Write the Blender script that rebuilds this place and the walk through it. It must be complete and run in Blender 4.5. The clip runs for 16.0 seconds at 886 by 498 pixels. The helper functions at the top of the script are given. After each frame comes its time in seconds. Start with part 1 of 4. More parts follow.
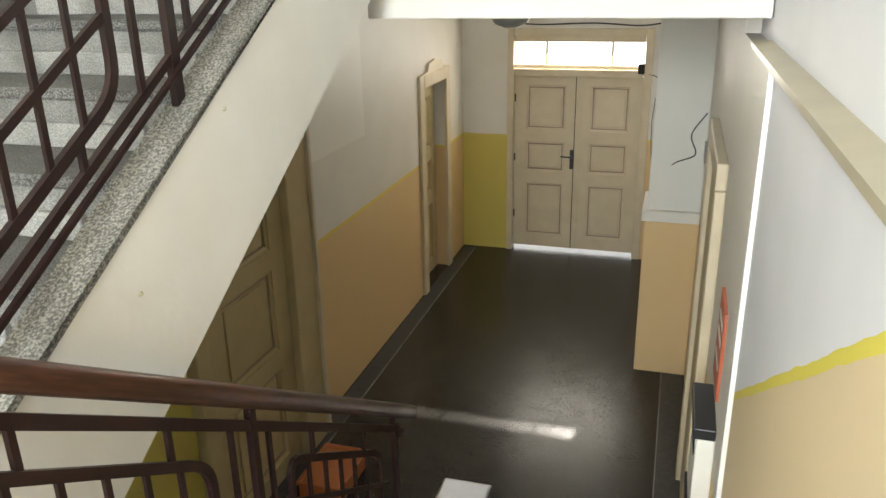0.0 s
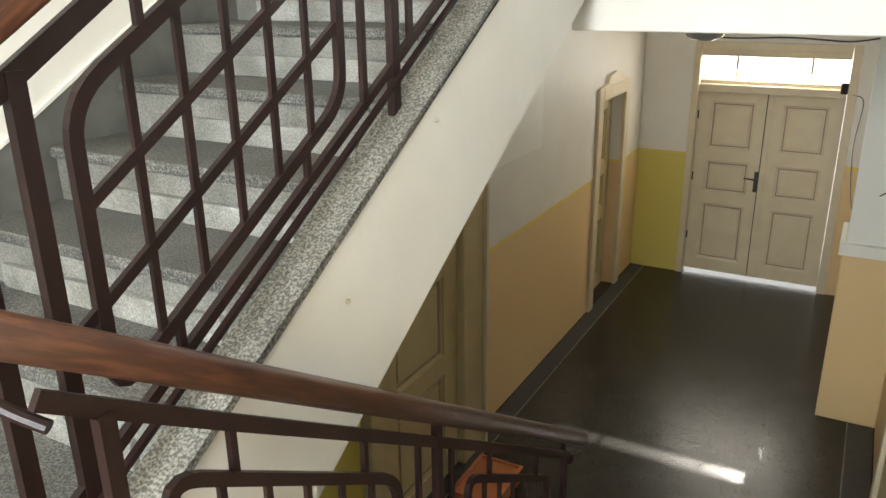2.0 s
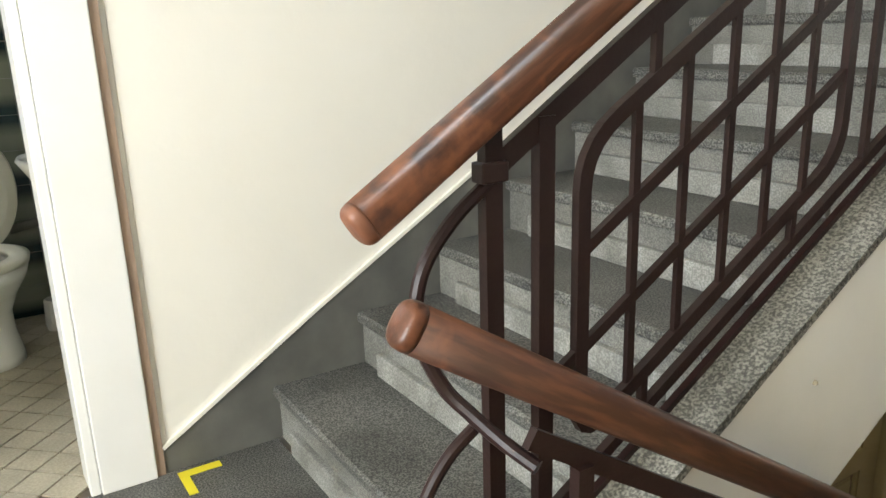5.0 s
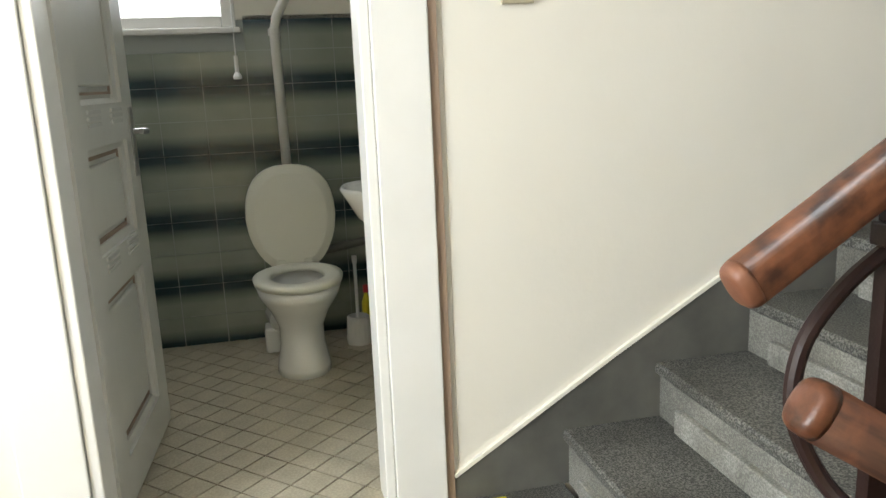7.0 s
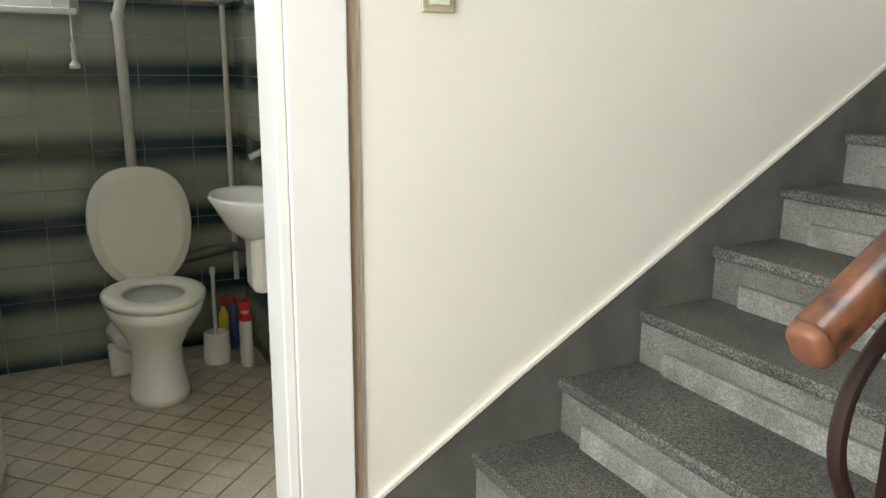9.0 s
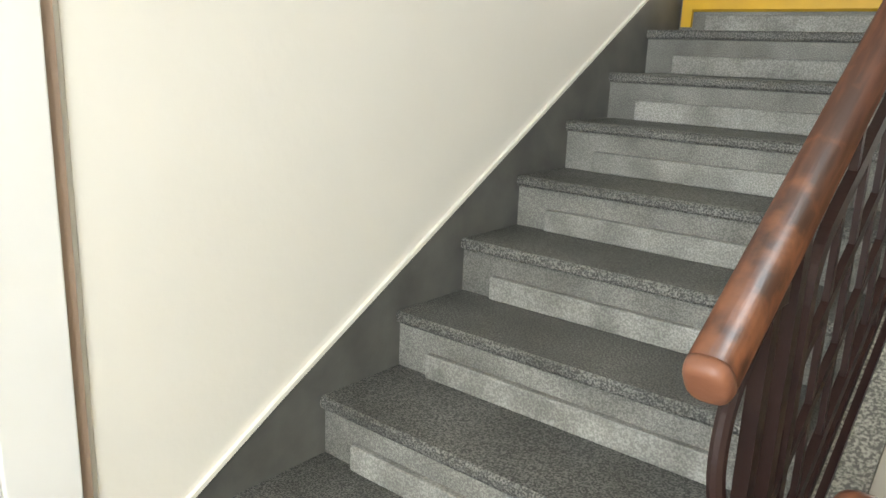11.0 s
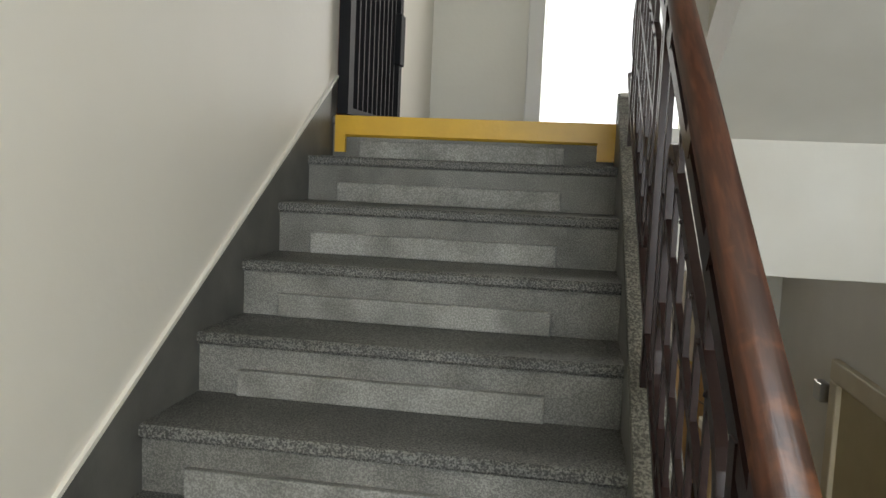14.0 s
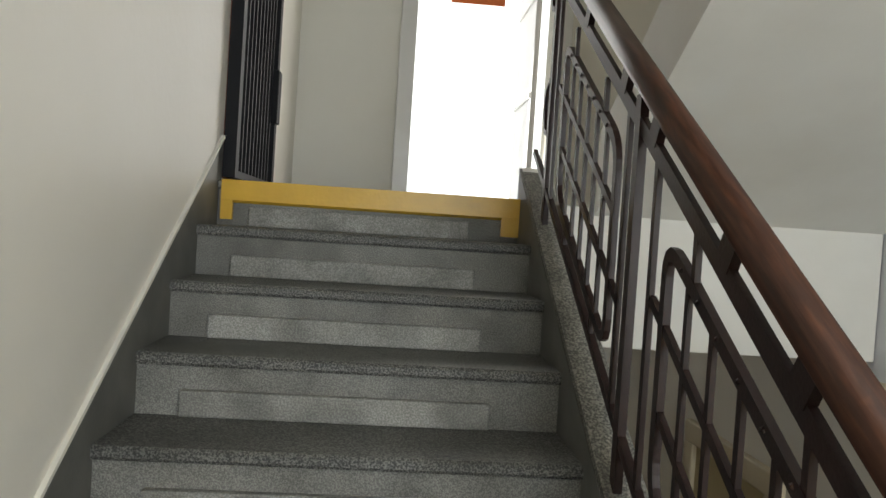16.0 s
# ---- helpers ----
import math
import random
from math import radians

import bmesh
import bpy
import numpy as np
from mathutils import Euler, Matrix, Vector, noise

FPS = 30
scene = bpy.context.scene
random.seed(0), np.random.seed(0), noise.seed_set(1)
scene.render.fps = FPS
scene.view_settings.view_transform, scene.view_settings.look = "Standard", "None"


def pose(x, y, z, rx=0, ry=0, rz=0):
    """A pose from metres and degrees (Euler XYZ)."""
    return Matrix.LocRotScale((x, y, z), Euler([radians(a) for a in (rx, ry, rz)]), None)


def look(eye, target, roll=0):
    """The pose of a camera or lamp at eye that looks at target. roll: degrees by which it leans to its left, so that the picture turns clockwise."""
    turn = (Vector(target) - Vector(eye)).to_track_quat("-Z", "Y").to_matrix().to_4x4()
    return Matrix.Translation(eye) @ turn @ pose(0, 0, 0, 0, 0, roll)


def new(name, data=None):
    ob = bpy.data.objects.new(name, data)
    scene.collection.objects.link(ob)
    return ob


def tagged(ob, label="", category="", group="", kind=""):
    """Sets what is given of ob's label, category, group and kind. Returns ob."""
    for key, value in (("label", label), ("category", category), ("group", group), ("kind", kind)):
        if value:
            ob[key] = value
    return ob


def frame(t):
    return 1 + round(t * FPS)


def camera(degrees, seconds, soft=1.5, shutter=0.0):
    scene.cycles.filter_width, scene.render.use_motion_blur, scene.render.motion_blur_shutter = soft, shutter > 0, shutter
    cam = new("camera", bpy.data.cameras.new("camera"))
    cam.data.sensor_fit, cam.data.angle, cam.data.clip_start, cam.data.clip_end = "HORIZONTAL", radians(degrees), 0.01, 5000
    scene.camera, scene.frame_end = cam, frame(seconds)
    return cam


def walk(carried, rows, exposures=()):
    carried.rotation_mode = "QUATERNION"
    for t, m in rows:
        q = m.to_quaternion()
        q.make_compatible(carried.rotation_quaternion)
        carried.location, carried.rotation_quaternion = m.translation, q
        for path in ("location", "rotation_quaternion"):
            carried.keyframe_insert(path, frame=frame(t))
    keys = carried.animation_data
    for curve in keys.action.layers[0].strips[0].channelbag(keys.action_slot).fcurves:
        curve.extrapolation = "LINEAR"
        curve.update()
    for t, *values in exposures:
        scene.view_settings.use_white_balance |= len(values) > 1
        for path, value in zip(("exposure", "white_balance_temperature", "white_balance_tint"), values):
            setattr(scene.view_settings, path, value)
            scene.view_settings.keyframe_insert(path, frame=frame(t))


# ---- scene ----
cam = camera(59.87, 16.0)
PATH = [
    (0, (2.432, -0.657, 1.175), (1.881, 1.139, 0.490), -1.14),
    (0.5, (2.376, -0.640, 1.169), (1.744, 1.127, 0.479), -0.73),
    (1, (2.334, -0.629, 1.171), (1.628, 1.110, 0.481), -0.65),
    (1.5, (2.311, -0.624, 1.177), (1.495, 1.075, 0.507), -0.99),
    (2, (2.273, -0.626, 1.183), (1.357, 1.026, 0.522), -0.72),
    (2.5, (2.228, -0.624, 1.186), (1.207, 0.969, 0.533), -0.67),
    (3, (2.206, -0.643, 1.181), (1.099, 0.895, 0.535), -0.86),
    (3.5, (2.172, -0.640, 1.181), (0.944, 0.810, 0.555), -1.26),
    (4, (2.141, -0.645, 1.181), (0.717, 0.640, 0.615), -1.37),
    (4.5, (2.114, -0.659, 1.188), (0.574, 0.493, 0.639), -1.50),
    (5, (2.090, -0.687, 1.193), (0.461, 0.338, 0.648), -1.83),
    (7.5, (1.949, -0.846, 1.218), (0.033, -0.456, 0.794), -2.32),
    (8, (1.900, -0.915, 1.251), (0.012, -0.431, 0.805), -1.54),
    (8.5, (1.825, -0.978, 1.257), (-0.013, -0.325, 0.813), -1.06),
    (9, (1.759, -1.009, 1.259), (0.033, -0.112, 0.795), 0.52),
    (11.5, (1.397, -0.979, 1.266), (0.302, 0.630, 0.805), 2.55),
    (12, (1.323, -0.967, 1.264), (0.378, 0.748, 0.855), 3.11),
    (12.5, (1.245, -0.976, 1.283), (0.475, 0.833, 0.913), 3.26),
    (13, (1.193, -0.954, 1.300), (0.638, 0.947, 1.023), 3.29),
    (13.5, (1.113, -0.903, 1.334), (0.671, 1.034, 1.105), 2.79),
    (14, (1.020, -0.807, 1.343), (0.701, 1.157, 1.145), 2.50),
    (14.5, (0.947, -0.735, 1.370), (0.714, 1.243, 1.185), 3.23),
    (15, (0.841, -0.691, 1.401), (0.726, 1.300, 1.250), 4.04),
    (15.5, (0.736, -0.671, 1.425), (0.761, 1.326, 1.312), 4.42),
    (16, (0.666, -0.657, 1.426), (0.813, 1.337, 1.375), 3.74),
]
walk(cam, [(t, look(eye, target, roll)) for t, eye, target, roll in PATH],
     [(0, 0.5), (1.5, 0.5), (2.5, 0.35), (4, 0.12), (5, -0.05), (7.5, -0.3), (9, -0.3), (11.5, -0.08), (12.5, -0.1), (13.0, -0.3), (13.5, -0.55), (14, -0.85), (16, -1.0)])

# ---- world, lights ----
world = bpy.data.worlds.new("world")
scene.world = world
world.use_nodes = True
wt = world.node_tree
sky = wt.nodes.new("ShaderNodeTexSky")
sky.sky_type = "NISHITA"
sky.sun_disc = False
sky.sun_elevation = radians(30.3)
sky.sun_rotation = 0
wt.nodes["Background"].inputs[1].default_value = 0.12
wt.links.new(sky.outputs[0], wt.nodes["Background"].inputs[0])

sun = new("sun", bpy.data.lights.new("sun", "SUN"))
sun.data.energy, sun.data.angle, sun.data.color = 5.0, radians(0.5), (1, 0.94, 0.84)
sun.matrix_world = look((1.34 + 0.287, 8.18 + 10, 0.26 + 5.845), (1.34, 8.18, 0.26))


def window_lamp(name, eye, target, w, h, power, col):
    lamp = new(name, bpy.data.lights.new(name, "AREA"))
    lamp.data.shape, lamp.data.size, lamp.data.size_y = "RECTANGLE", w, h
    lamp.data.energy, lamp.data.color = power, col
    lamp.matrix_world = look(eye, target)
    return lamp


window_lamp("landing_daylight", (1.85, -3.55, 1.75), (1.7, 3, 1.5), 1.3, 1.6, 215, (0.88, 0.95, 1.0))
window_lamp("balcony_daylight", (1.28, 4.67, 2.76), (1.28, -0.4, 2.06), 0.95, 2.2, 48, (1, 0.98, 0.94))
window_lamp("toilet_daylight", (-1.76, -1.3, 1.80), (0, -1.1, 0.4), 0.6, 0.5, 10, (0.95, 0.98, 1.0))
window_lamp("transom_daylight", (1.35, 8.22, 0.26), (1.3, 4, -1.6), 1.3, 0.24, 16, (1, 0.93, 0.8))

# ---- materials ----
def material(name, base, rough=0.6, metal=0.0, second=None, scale=6.0, spread=0.5, bump=0.15, bscale=120.0, fine=None, spec=0.5, stain=None):
    """Two colours mixed by coarse noise, a fine grain, and a fine relief."""
    m = bpy.data.materials.new(name)
    m.use_nodes = True
    t = m.node_tree
    b = t.nodes["Principled BSDF"]
    b.inputs["Roughness"].default_value, b.inputs["Metallic"].default_value = rough, metal
    b.inputs["Specular IOR Level"].default_value = spec
    geo = t.nodes.new("ShaderNodeNewGeometry")
    n1, n2 = t.nodes.new("ShaderNodeTexNoise"), t.nodes.new("ShaderNodeTexNoise")
    n1.inputs["Scale"].default_value, n1.inputs["Detail"].default_value = scale, 6
    n2.inputs["Scale"].default_value, n2.inputs["Detail"].default_value = bscale, 3
    t.links.new(geo.outputs["Position"], n1.inputs["Vector"])
    t.links.new(geo.outputs["Position"], n2.inputs["Vector"])
    ramp = t.nodes.new("ShaderNodeValToRGB")
    ramp.color_ramp.elements[0].position, ramp.color_ramp.elements[1].position = 0.5 - spread / 2, 0.5 + spread / 2
    ramp.color_ramp.elements[0].color = (*base, 1)
    ramp.color_ramp.elements[1].color = (*(second or [c * 0.85 for c in base]), 1)
    t.links.new(n1.outputs["Fac"], ramp.inputs[0])
    out = ramp.outputs[0]
    if fine:
        r2 = t.nodes.new("ShaderNodeValToRGB")
        r2.color_ramp.elements[0].position, r2.color_ramp.elements[1].position = 0.42, 0.62
        r2.color_ramp.elements[0].color, r2.color_ramp.elements[1].color = (*[fine[0]] * 3, 1), (*[fine[1]] * 3, 1)
        t.links.new(n2.outputs["Fac"], r2.inputs[0])
        mul = t.nodes.new("ShaderNodeMix")
        mul.data_type, mul.blend_type = "RGBA", "MULTIPLY"
        mul.inputs[0].default_value = 1
        t.links.new(out, mul.inputs[6])
        t.links.new(r2.outputs[0], mul.inputs[7])
        out = mul.outputs[2]
    t.links.new(out, b.inputs["Base Color"])
    bp = t.nodes.new("ShaderNodeBump")
    bp.inputs["Strength"].default_value, bp.inputs["Distance"].default_value = bump, 0.004
    t.links.new(n2.outputs["Fac"], bp.inputs["Height"])
    t.links.new(bp.outputs[0], b.inputs["Normal"])
    m["out"] = ""
    return m


def two_tone(name, low, line, high, slope=None, level=-0.68):
    """Wall paint: a lower colour, a thin line, an upper colour. slope: (height at y=0, fall per metre) along the stairs."""
    m = material(name, high, 0.55, second=[c * 0.93 for c in high], scale=3, bump=0.12, bscale=40)
    t = m.node_tree
    b = t.nodes["Principled BSDF"]
    old = b.inputs["Base Color"].links[0].from_socket
    geo = t.nodes.new("ShaderNodeNewGeometry")
    sep = t.nodes.new("ShaderNodeSeparateXYZ")
    t.links.new(geo.outputs["Position"], sep.inputs[0])

    def math_node(op, a, c):
        n = t.nodes.new("ShaderNodeMath")
        n.operation = op
        for i, v in enumerate((a, c)):
            if isinstance(v, (int, float)):
                n.inputs[i].default_value = v
            else:
                t.links.new(v, n.inputs[i])
        return n.outputs[0]

    noise_node = t.nodes.new("ShaderNodeTexNoise")
    noise_node.inputs["Scale"].default_value = 9
    t.links.new(geo.outputs["Position"], noise_node.inputs["Vector"])
    edge = math_node("MULTIPLY", math_node("SUBTRACT", noise_node.outputs["Fac"], 0.5), 0.02)
    height = level
    if slope:
        height = math_node("MAXIMUM", level, math_node("SUBTRACT", slope[0], math_node("MULTIPLY", sep.outputs["Y"], slope[1])))
    rel = math_node("SUBTRACT", math_node("ADD", sep.outputs["Z"], edge), height)
    for colour, at in ((line, 0.0), (low, -0.03)):
        mix = t.nodes.new("ShaderNodeMix")
        mix.data_type = "RGBA"
        t.links.new(math_node("LESS_THAN", rel, at), mix.inputs[0])
        t.links.new(old, mix.inputs[6])
        mix.inputs[7].default_value = (*colour, 1)
        old = mix.outputs[2]
    t.links.new(old, b.inputs["Base Color"])
    return m


M = {
    "white": material("white_plaster", (0.80, 0.78, 0.70), 0.6, second=(0.74, 0.71, 0.63), scale=1.6, bump=0.25, bscale=35),
    "stair_wall": material("cream_plaster", (0.80, 0.77, 0.695), 0.5, second=(0.75, 0.715, 0.635), scale=1.3, bump=0.25, bscale=24),
    "soffit": material("soffit_plaster", (0.78, 0.76, 0.70), 0.65, second=(0.68, 0.65, 0.58), scale=2.2, bump=0.5, bscale=14),
    "hall": two_tone("hall_paint", (0.70, 0.50, 0.25), (0.75, 0.58, 0.12), (0.74, 0.70, 0.62)),
    "hall_yellow": two_tone("hall_yellow_paint", (0.62, 0.52, 0.12), (0.66, 0.55, 0.14), (0.74, 0.70, 0.62)),
    "flight": two_tone("flight_paint", (0.72, 0.58, 0.36), (0.72, 0.62, 0.10), (0.74, 0.74, 0.76), slope=(0.94, 0.63)),
    "terrazzo": material("grey_terrazzo", (0.155, 0.153, 0.14), 0.5, second=(0.065, 0.064, 0.057), scale=4, bump=0.5, bscale=200, fine=(0.35, 1.7)),
    "riser": material("pale_terrazzo", (0.28, 0.275, 0.25), 0.6, second=(0.11, 0.107, 0.092), scale=5, bump=0.5, bscale=260, fine=(0.65, 1.25), spread=0.5),
    "cap": material("grey_terrazzo_capping", (0.26, 0.25, 0.215), 0.6, second=(0.13, 0.125, 0.105), scale=6, bump=0.6, bscale=150, fine=(0.45, 1.5)),
    "inset": material("pale_worn_terrazzo", (0.36, 0.353, 0.325), 0.6, second=(0.17, 0.166, 0.147), scale=7, bump=0.4, bscale=200, fine=(0.7, 1.2), spread=0.4),
    "skirting": material("dark_grey_skirting", (0.075, 0.074, 0.068), 0.5, second=(0.15, 0.147, 0.13), scale=6, bump=0.15),
    "hall_floor": material("polished_hall_terrazzo", (0.020, 0.017, 0.013), 0.25, second=(0.036, 0.031, 0.024), scale=3, bump=0.12, bscale=150, fine=(0.6, 1.3), spec=0.3),
    "band": material("dark_floor_band", (0.022, 0.022, 0.022), 0.45, second=(0.05, 0.05, 0.05), scale=25, bump=0.2),
    "iron": material("brown_painted_iron", (0.016, 0.0075, 0.0065), 0.38, second=(0.026, 0.012, 0.010), scale=12, bump=0.12, spec=0.25),
    "black_iron": material("black_painted_iron", (0.012, 0.012, 0.014), 0.6, bump=0.05, spec=0.2),
    "wood_end": material("bare_wood_end", (0.22, 0.088, 0.045), 0.5, second=(0.13, 0.048, 0.025), scale=20, bump=0.15),
    "yellow": material("yellow_paint", (0.72, 0.43, 0.03), 0.35, second=(0.62, 0.36, 0.03), scale=10, bump=0.25, bscale=60),
    "tape": material("yellow_tape", (0.8, 0.68, 0.03), 0.5),
    "door_cream": material("cream_door_paint", (0.66, 0.57, 0.40), 0.45, second=(0.58, 0.49, 0.33), scale=6, bump=0.12, bscale=30),
    "door_beige": material("beige_door_paint", (0.50, 0.41, 0.22), 0.45, second=(0.44, 0.35, 0.18), scale=6, bump=0.12, bscale=30),
    "gloss_white": material("white_gloss_paint", (0.80, 0.79, 0.76), 0.25, second=(0.76, 0.75, 0.71), scale=5, bump=0.1, bscale=20),
    # brown of the toilet trim joint and of the shade painted round door panels
    "trim_and_shade_line": material("brown_joint_and_shade", (0.35, 0.25, 0.18), 0.6),
    "grey_leaf": material("grey_white_door_paint", (0.66, 0.65, 0.60), 0.35, second=(0.58, 0.57, 0.53), scale=5, bump=0.1, bscale=30),
    "brown_door": material("brown_door_wood", (0.26, 0.085, 0.035), 0.7, second=(0.17, 0.055, 0.025), scale=7, bump=0.1, spec=0.15),
    "ceramic": material("white_ceramic", (0.80, 0.80, 0.77), 0.1, second=(0.78, 0.78, 0.75), bump=0.0),
    "plastic": material("white_plastic", (0.70, 0.69, 0.60), 0.3, second=(0.68, 0.67, 0.58), bump=0.0),
    "white_plastic": material("bright_white_plastic", (0.78, 0.78, 0.76), 0.35, bump=0.0),
    "red": material("red_plastic", (0.6, 0.03, 0.03), 0.35, bump=0.0),
    "blue": material("blue_plastic", (0.05, 0.08, 0.3), 0.35, bump=0.0),
    "floor_tile": material("beige_floor_tile", (0.50, 0.45, 0.34), 0.3, second=(0.36, 0.32, 0.24), scale=9, bump=0.05, fine=(0.9, 1.08)),
    "grout": material("brown_grout", (0.13, 0.10, 0.07), 0.8, bump=0.3),
    "pale_grout": material("pale_grout", (0.4, 0.42, 0.4), 0.8, bump=0.2),
    "steel": material("brushed_steel", (0.5, 0.5, 0.5), 0.3, metal=1.0, bump=0.05),
    "dark_steel": material("dark_steel", (0.06, 0.06, 0.06), 0.4, metal=0.6, bump=0.05),
    "cable": material("black_cable", (0.03, 0.028, 0.025), 0.6, bump=0.0),
    "lamp_glass": material("grey_lamp_glass", (0.42, 0.45, 0.44), 0.2, bump=0.0),
    "red_sign": material("faded_red_sign", (0.42, 0.09, 0.04), 0.5, second=(0.5, 0.15, 0.08), scale=9),
    "gold": material("beige_switch", (0.45, 0.40, 0.28), 0.4, bump=0.0),
    "dark": material("dark_void", (0.02, 0.018, 0.015), 0.9, bump=0.0),
    "copper": material("orange_copper_tray", (0.5, 0.16, 0.05), 0.4, bump=0.1),
    "orange": material("orange_curtain", (0.85, 0.22, 0.06), 0.7, bump=0.1),
}

def wood_grain(name, slope, base, dark, worn, y0, y1):
    """Varnished wood with grain along a rail of the given slope, worn bare between y1 and its end at y0."""
    m = material(name, base, 0.38, second=dark, scale=11, bump=0.2, bscale=60, spread=0.4, fine=(0.7, 1.25), spec=0.4)
    t = m.node_tree
    turn = t.nodes.new("ShaderNodeMapping")
    turn.vector_type = "POINT"
    turn.inputs["Rotation"].default_value = (-math.atan(slope), 0, 0)
    squash = t.nodes.new("ShaderNodeMapping")
    squash.inputs["Scale"].default_value = (1.6, 0.16, 1.6)
    geo = t.nodes.new("ShaderNodeNewGeometry")
    t.links.new(geo.outputs["Position"], turn.inputs["Vector"])
    t.links.new(turn.outputs[0], squash.inputs["Vector"])
    for n in list(t.nodes):
        if n.bl_idname == "ShaderNodeTexNoise":
            t.links.new(squash.outputs[0], n.inputs["Vector"])
    split = t.nodes.new("ShaderNodeSeparateXYZ")
    t.links.new(geo.outputs["Position"], split.inputs[0])
    along = t.nodes.new("ShaderNodeMapRange")
    along.inputs["From Min"].default_value, along.inputs["From Max"].default_value = y0, y1
    along.inputs["To Min"].default_value, along.inputs["To Max"].default_value = 0.34, 0.0
    t.links.new(split.outputs["Y"], along.inputs["Value"])
    patch = t.nodes.new("ShaderNodeTexNoise")
    patch.inputs["Scale"].default_value, patch.inputs["Detail"].default_value = 26, 5
    t.links.new(geo.outputs["Position"], patch.inputs["Vector"])
    total = t.nodes.new("ShaderNodeMath")
    t.links.new(along.outputs[0], total.inputs[0])
    t.links.new(patch.outputs["Fac"], total.inputs[1])
    edge = t.nodes.new("ShaderNodeMapRange")
    edge.inputs["From Min"].default_value, edge.inputs["From Max"].default_value = 0.70, 1.0
    t.links.new(total.outputs[0], edge.inputs["Value"])
    b = t.nodes["Principled BSDF"]
    old = b.inputs["Base Color"].links[0].from_socket
    mix = t.nodes.new("ShaderNodeMix")
    mix.data_type = "RGBA"
    t.links.new(edge.outputs[0], mix.inputs[0])
    t.links.new(old, mix.inputs[6])
    mix.inputs[7].default_value = (*worn, 1)
    t.links.new(mix.outputs[2], b.inputs["Base Color"])
    return m


M["wood"] = wood_grain("worn_handrail_wood", 0.635, (0.085, 0.030, 0.014), (0.022, 0.010, 0.007), (0.15, 0.055, 0.024), -0.27, 0.20)
M["wood_down"] = wood_grain("handrail_wood", -0.639, (0.085, 0.030, 0.013), (0.040, 0.015, 0.008), (0.13, 0.045, 0.02), -0.30, -0.2)

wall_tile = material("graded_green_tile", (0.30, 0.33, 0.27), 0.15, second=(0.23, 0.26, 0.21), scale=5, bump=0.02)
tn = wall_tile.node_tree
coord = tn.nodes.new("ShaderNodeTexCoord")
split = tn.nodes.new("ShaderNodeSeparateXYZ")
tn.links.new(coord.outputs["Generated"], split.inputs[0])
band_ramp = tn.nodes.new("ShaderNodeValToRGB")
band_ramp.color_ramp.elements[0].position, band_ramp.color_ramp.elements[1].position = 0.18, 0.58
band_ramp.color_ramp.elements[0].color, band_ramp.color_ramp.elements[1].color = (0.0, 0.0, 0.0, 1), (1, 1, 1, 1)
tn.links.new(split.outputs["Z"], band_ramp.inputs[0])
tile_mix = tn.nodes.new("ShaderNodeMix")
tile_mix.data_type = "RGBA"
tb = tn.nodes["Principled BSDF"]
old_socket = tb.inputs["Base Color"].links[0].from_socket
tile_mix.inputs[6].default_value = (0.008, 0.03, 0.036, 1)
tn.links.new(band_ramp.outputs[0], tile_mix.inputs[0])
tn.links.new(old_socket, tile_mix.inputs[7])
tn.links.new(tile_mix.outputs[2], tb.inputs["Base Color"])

glow = bpy.data.materials.new("bright_sky_outside")
glow.use_nodes = True
gb = glow.node_tree.nodes["Principled BSDF"]
gb.inputs["Base Color"].default_value = (0.9, 0.9, 0.9, 1)
gb.inputs["Emission Color"].default_value = (0.95, 0.98, 1, 1)
gb.inputs["Emission Strength"].default_value = 2.6

glass = bpy.data.materials.new("window_glass")
glass.use_nodes = True
glb = glass.node_tree.nodes["Principled BSDF"]
glb.inputs["Transmission Weight"].default_value = 1
glb.inputs["Roughness"].default_value = 0.05
glb.inputs["IOR"].default_value = 1.45


# ---- mesh helpers ----
def box(bm, x0, x1, y0, y1, z0, z1, bevel=0.0):
    g = bmesh.ops.create_cube(bm, size=1, matrix=Matrix.Translation(((x0 + x1) / 2, (y0 + y1) / 2, (z0 + z1) / 2)) @ Matrix.Diagonal((abs(x1 - x0), abs(y1 - y0), abs(z1 - z0), 1)))
    if bevel:
        es = list({e for v in g["verts"] for e in v.link_edges})
        bmesh.ops.bevel(bm, geom=es, offset=bevel, segments=2, affect="EDGES", profile=0.5)
    return bm


def bm_box(*a, bevel=0.0):
    return box(bmesh.new(), *a, bevel=bevel)


def obj(name, bm, mat, smooth=False):
    bmesh.ops.recalc_face_normals(bm, faces=bm.faces)
    me = bpy.data.meshes.new(name)
    bm.to_mesh(me)
    bm.free()
    me.materials.append(mat)
    if smooth:
        for p in me.polygons:
            p.use_smooth = True
    return new(name, me)


def part(name, bm, mat, parent, label="", smooth=False):
    ob = obj(name, bm, mat, smooth)
    ob.parent = parent
    return tagged(ob, label) if label else ob


def structure(name, bm, mat, label="", category=""):
    return tagged(obj(name, bm, mat), label, category or name.split("_")[0], kind="structure")


def thing(name, label, category, group=""):
    return tagged(new(name), label, category, group)


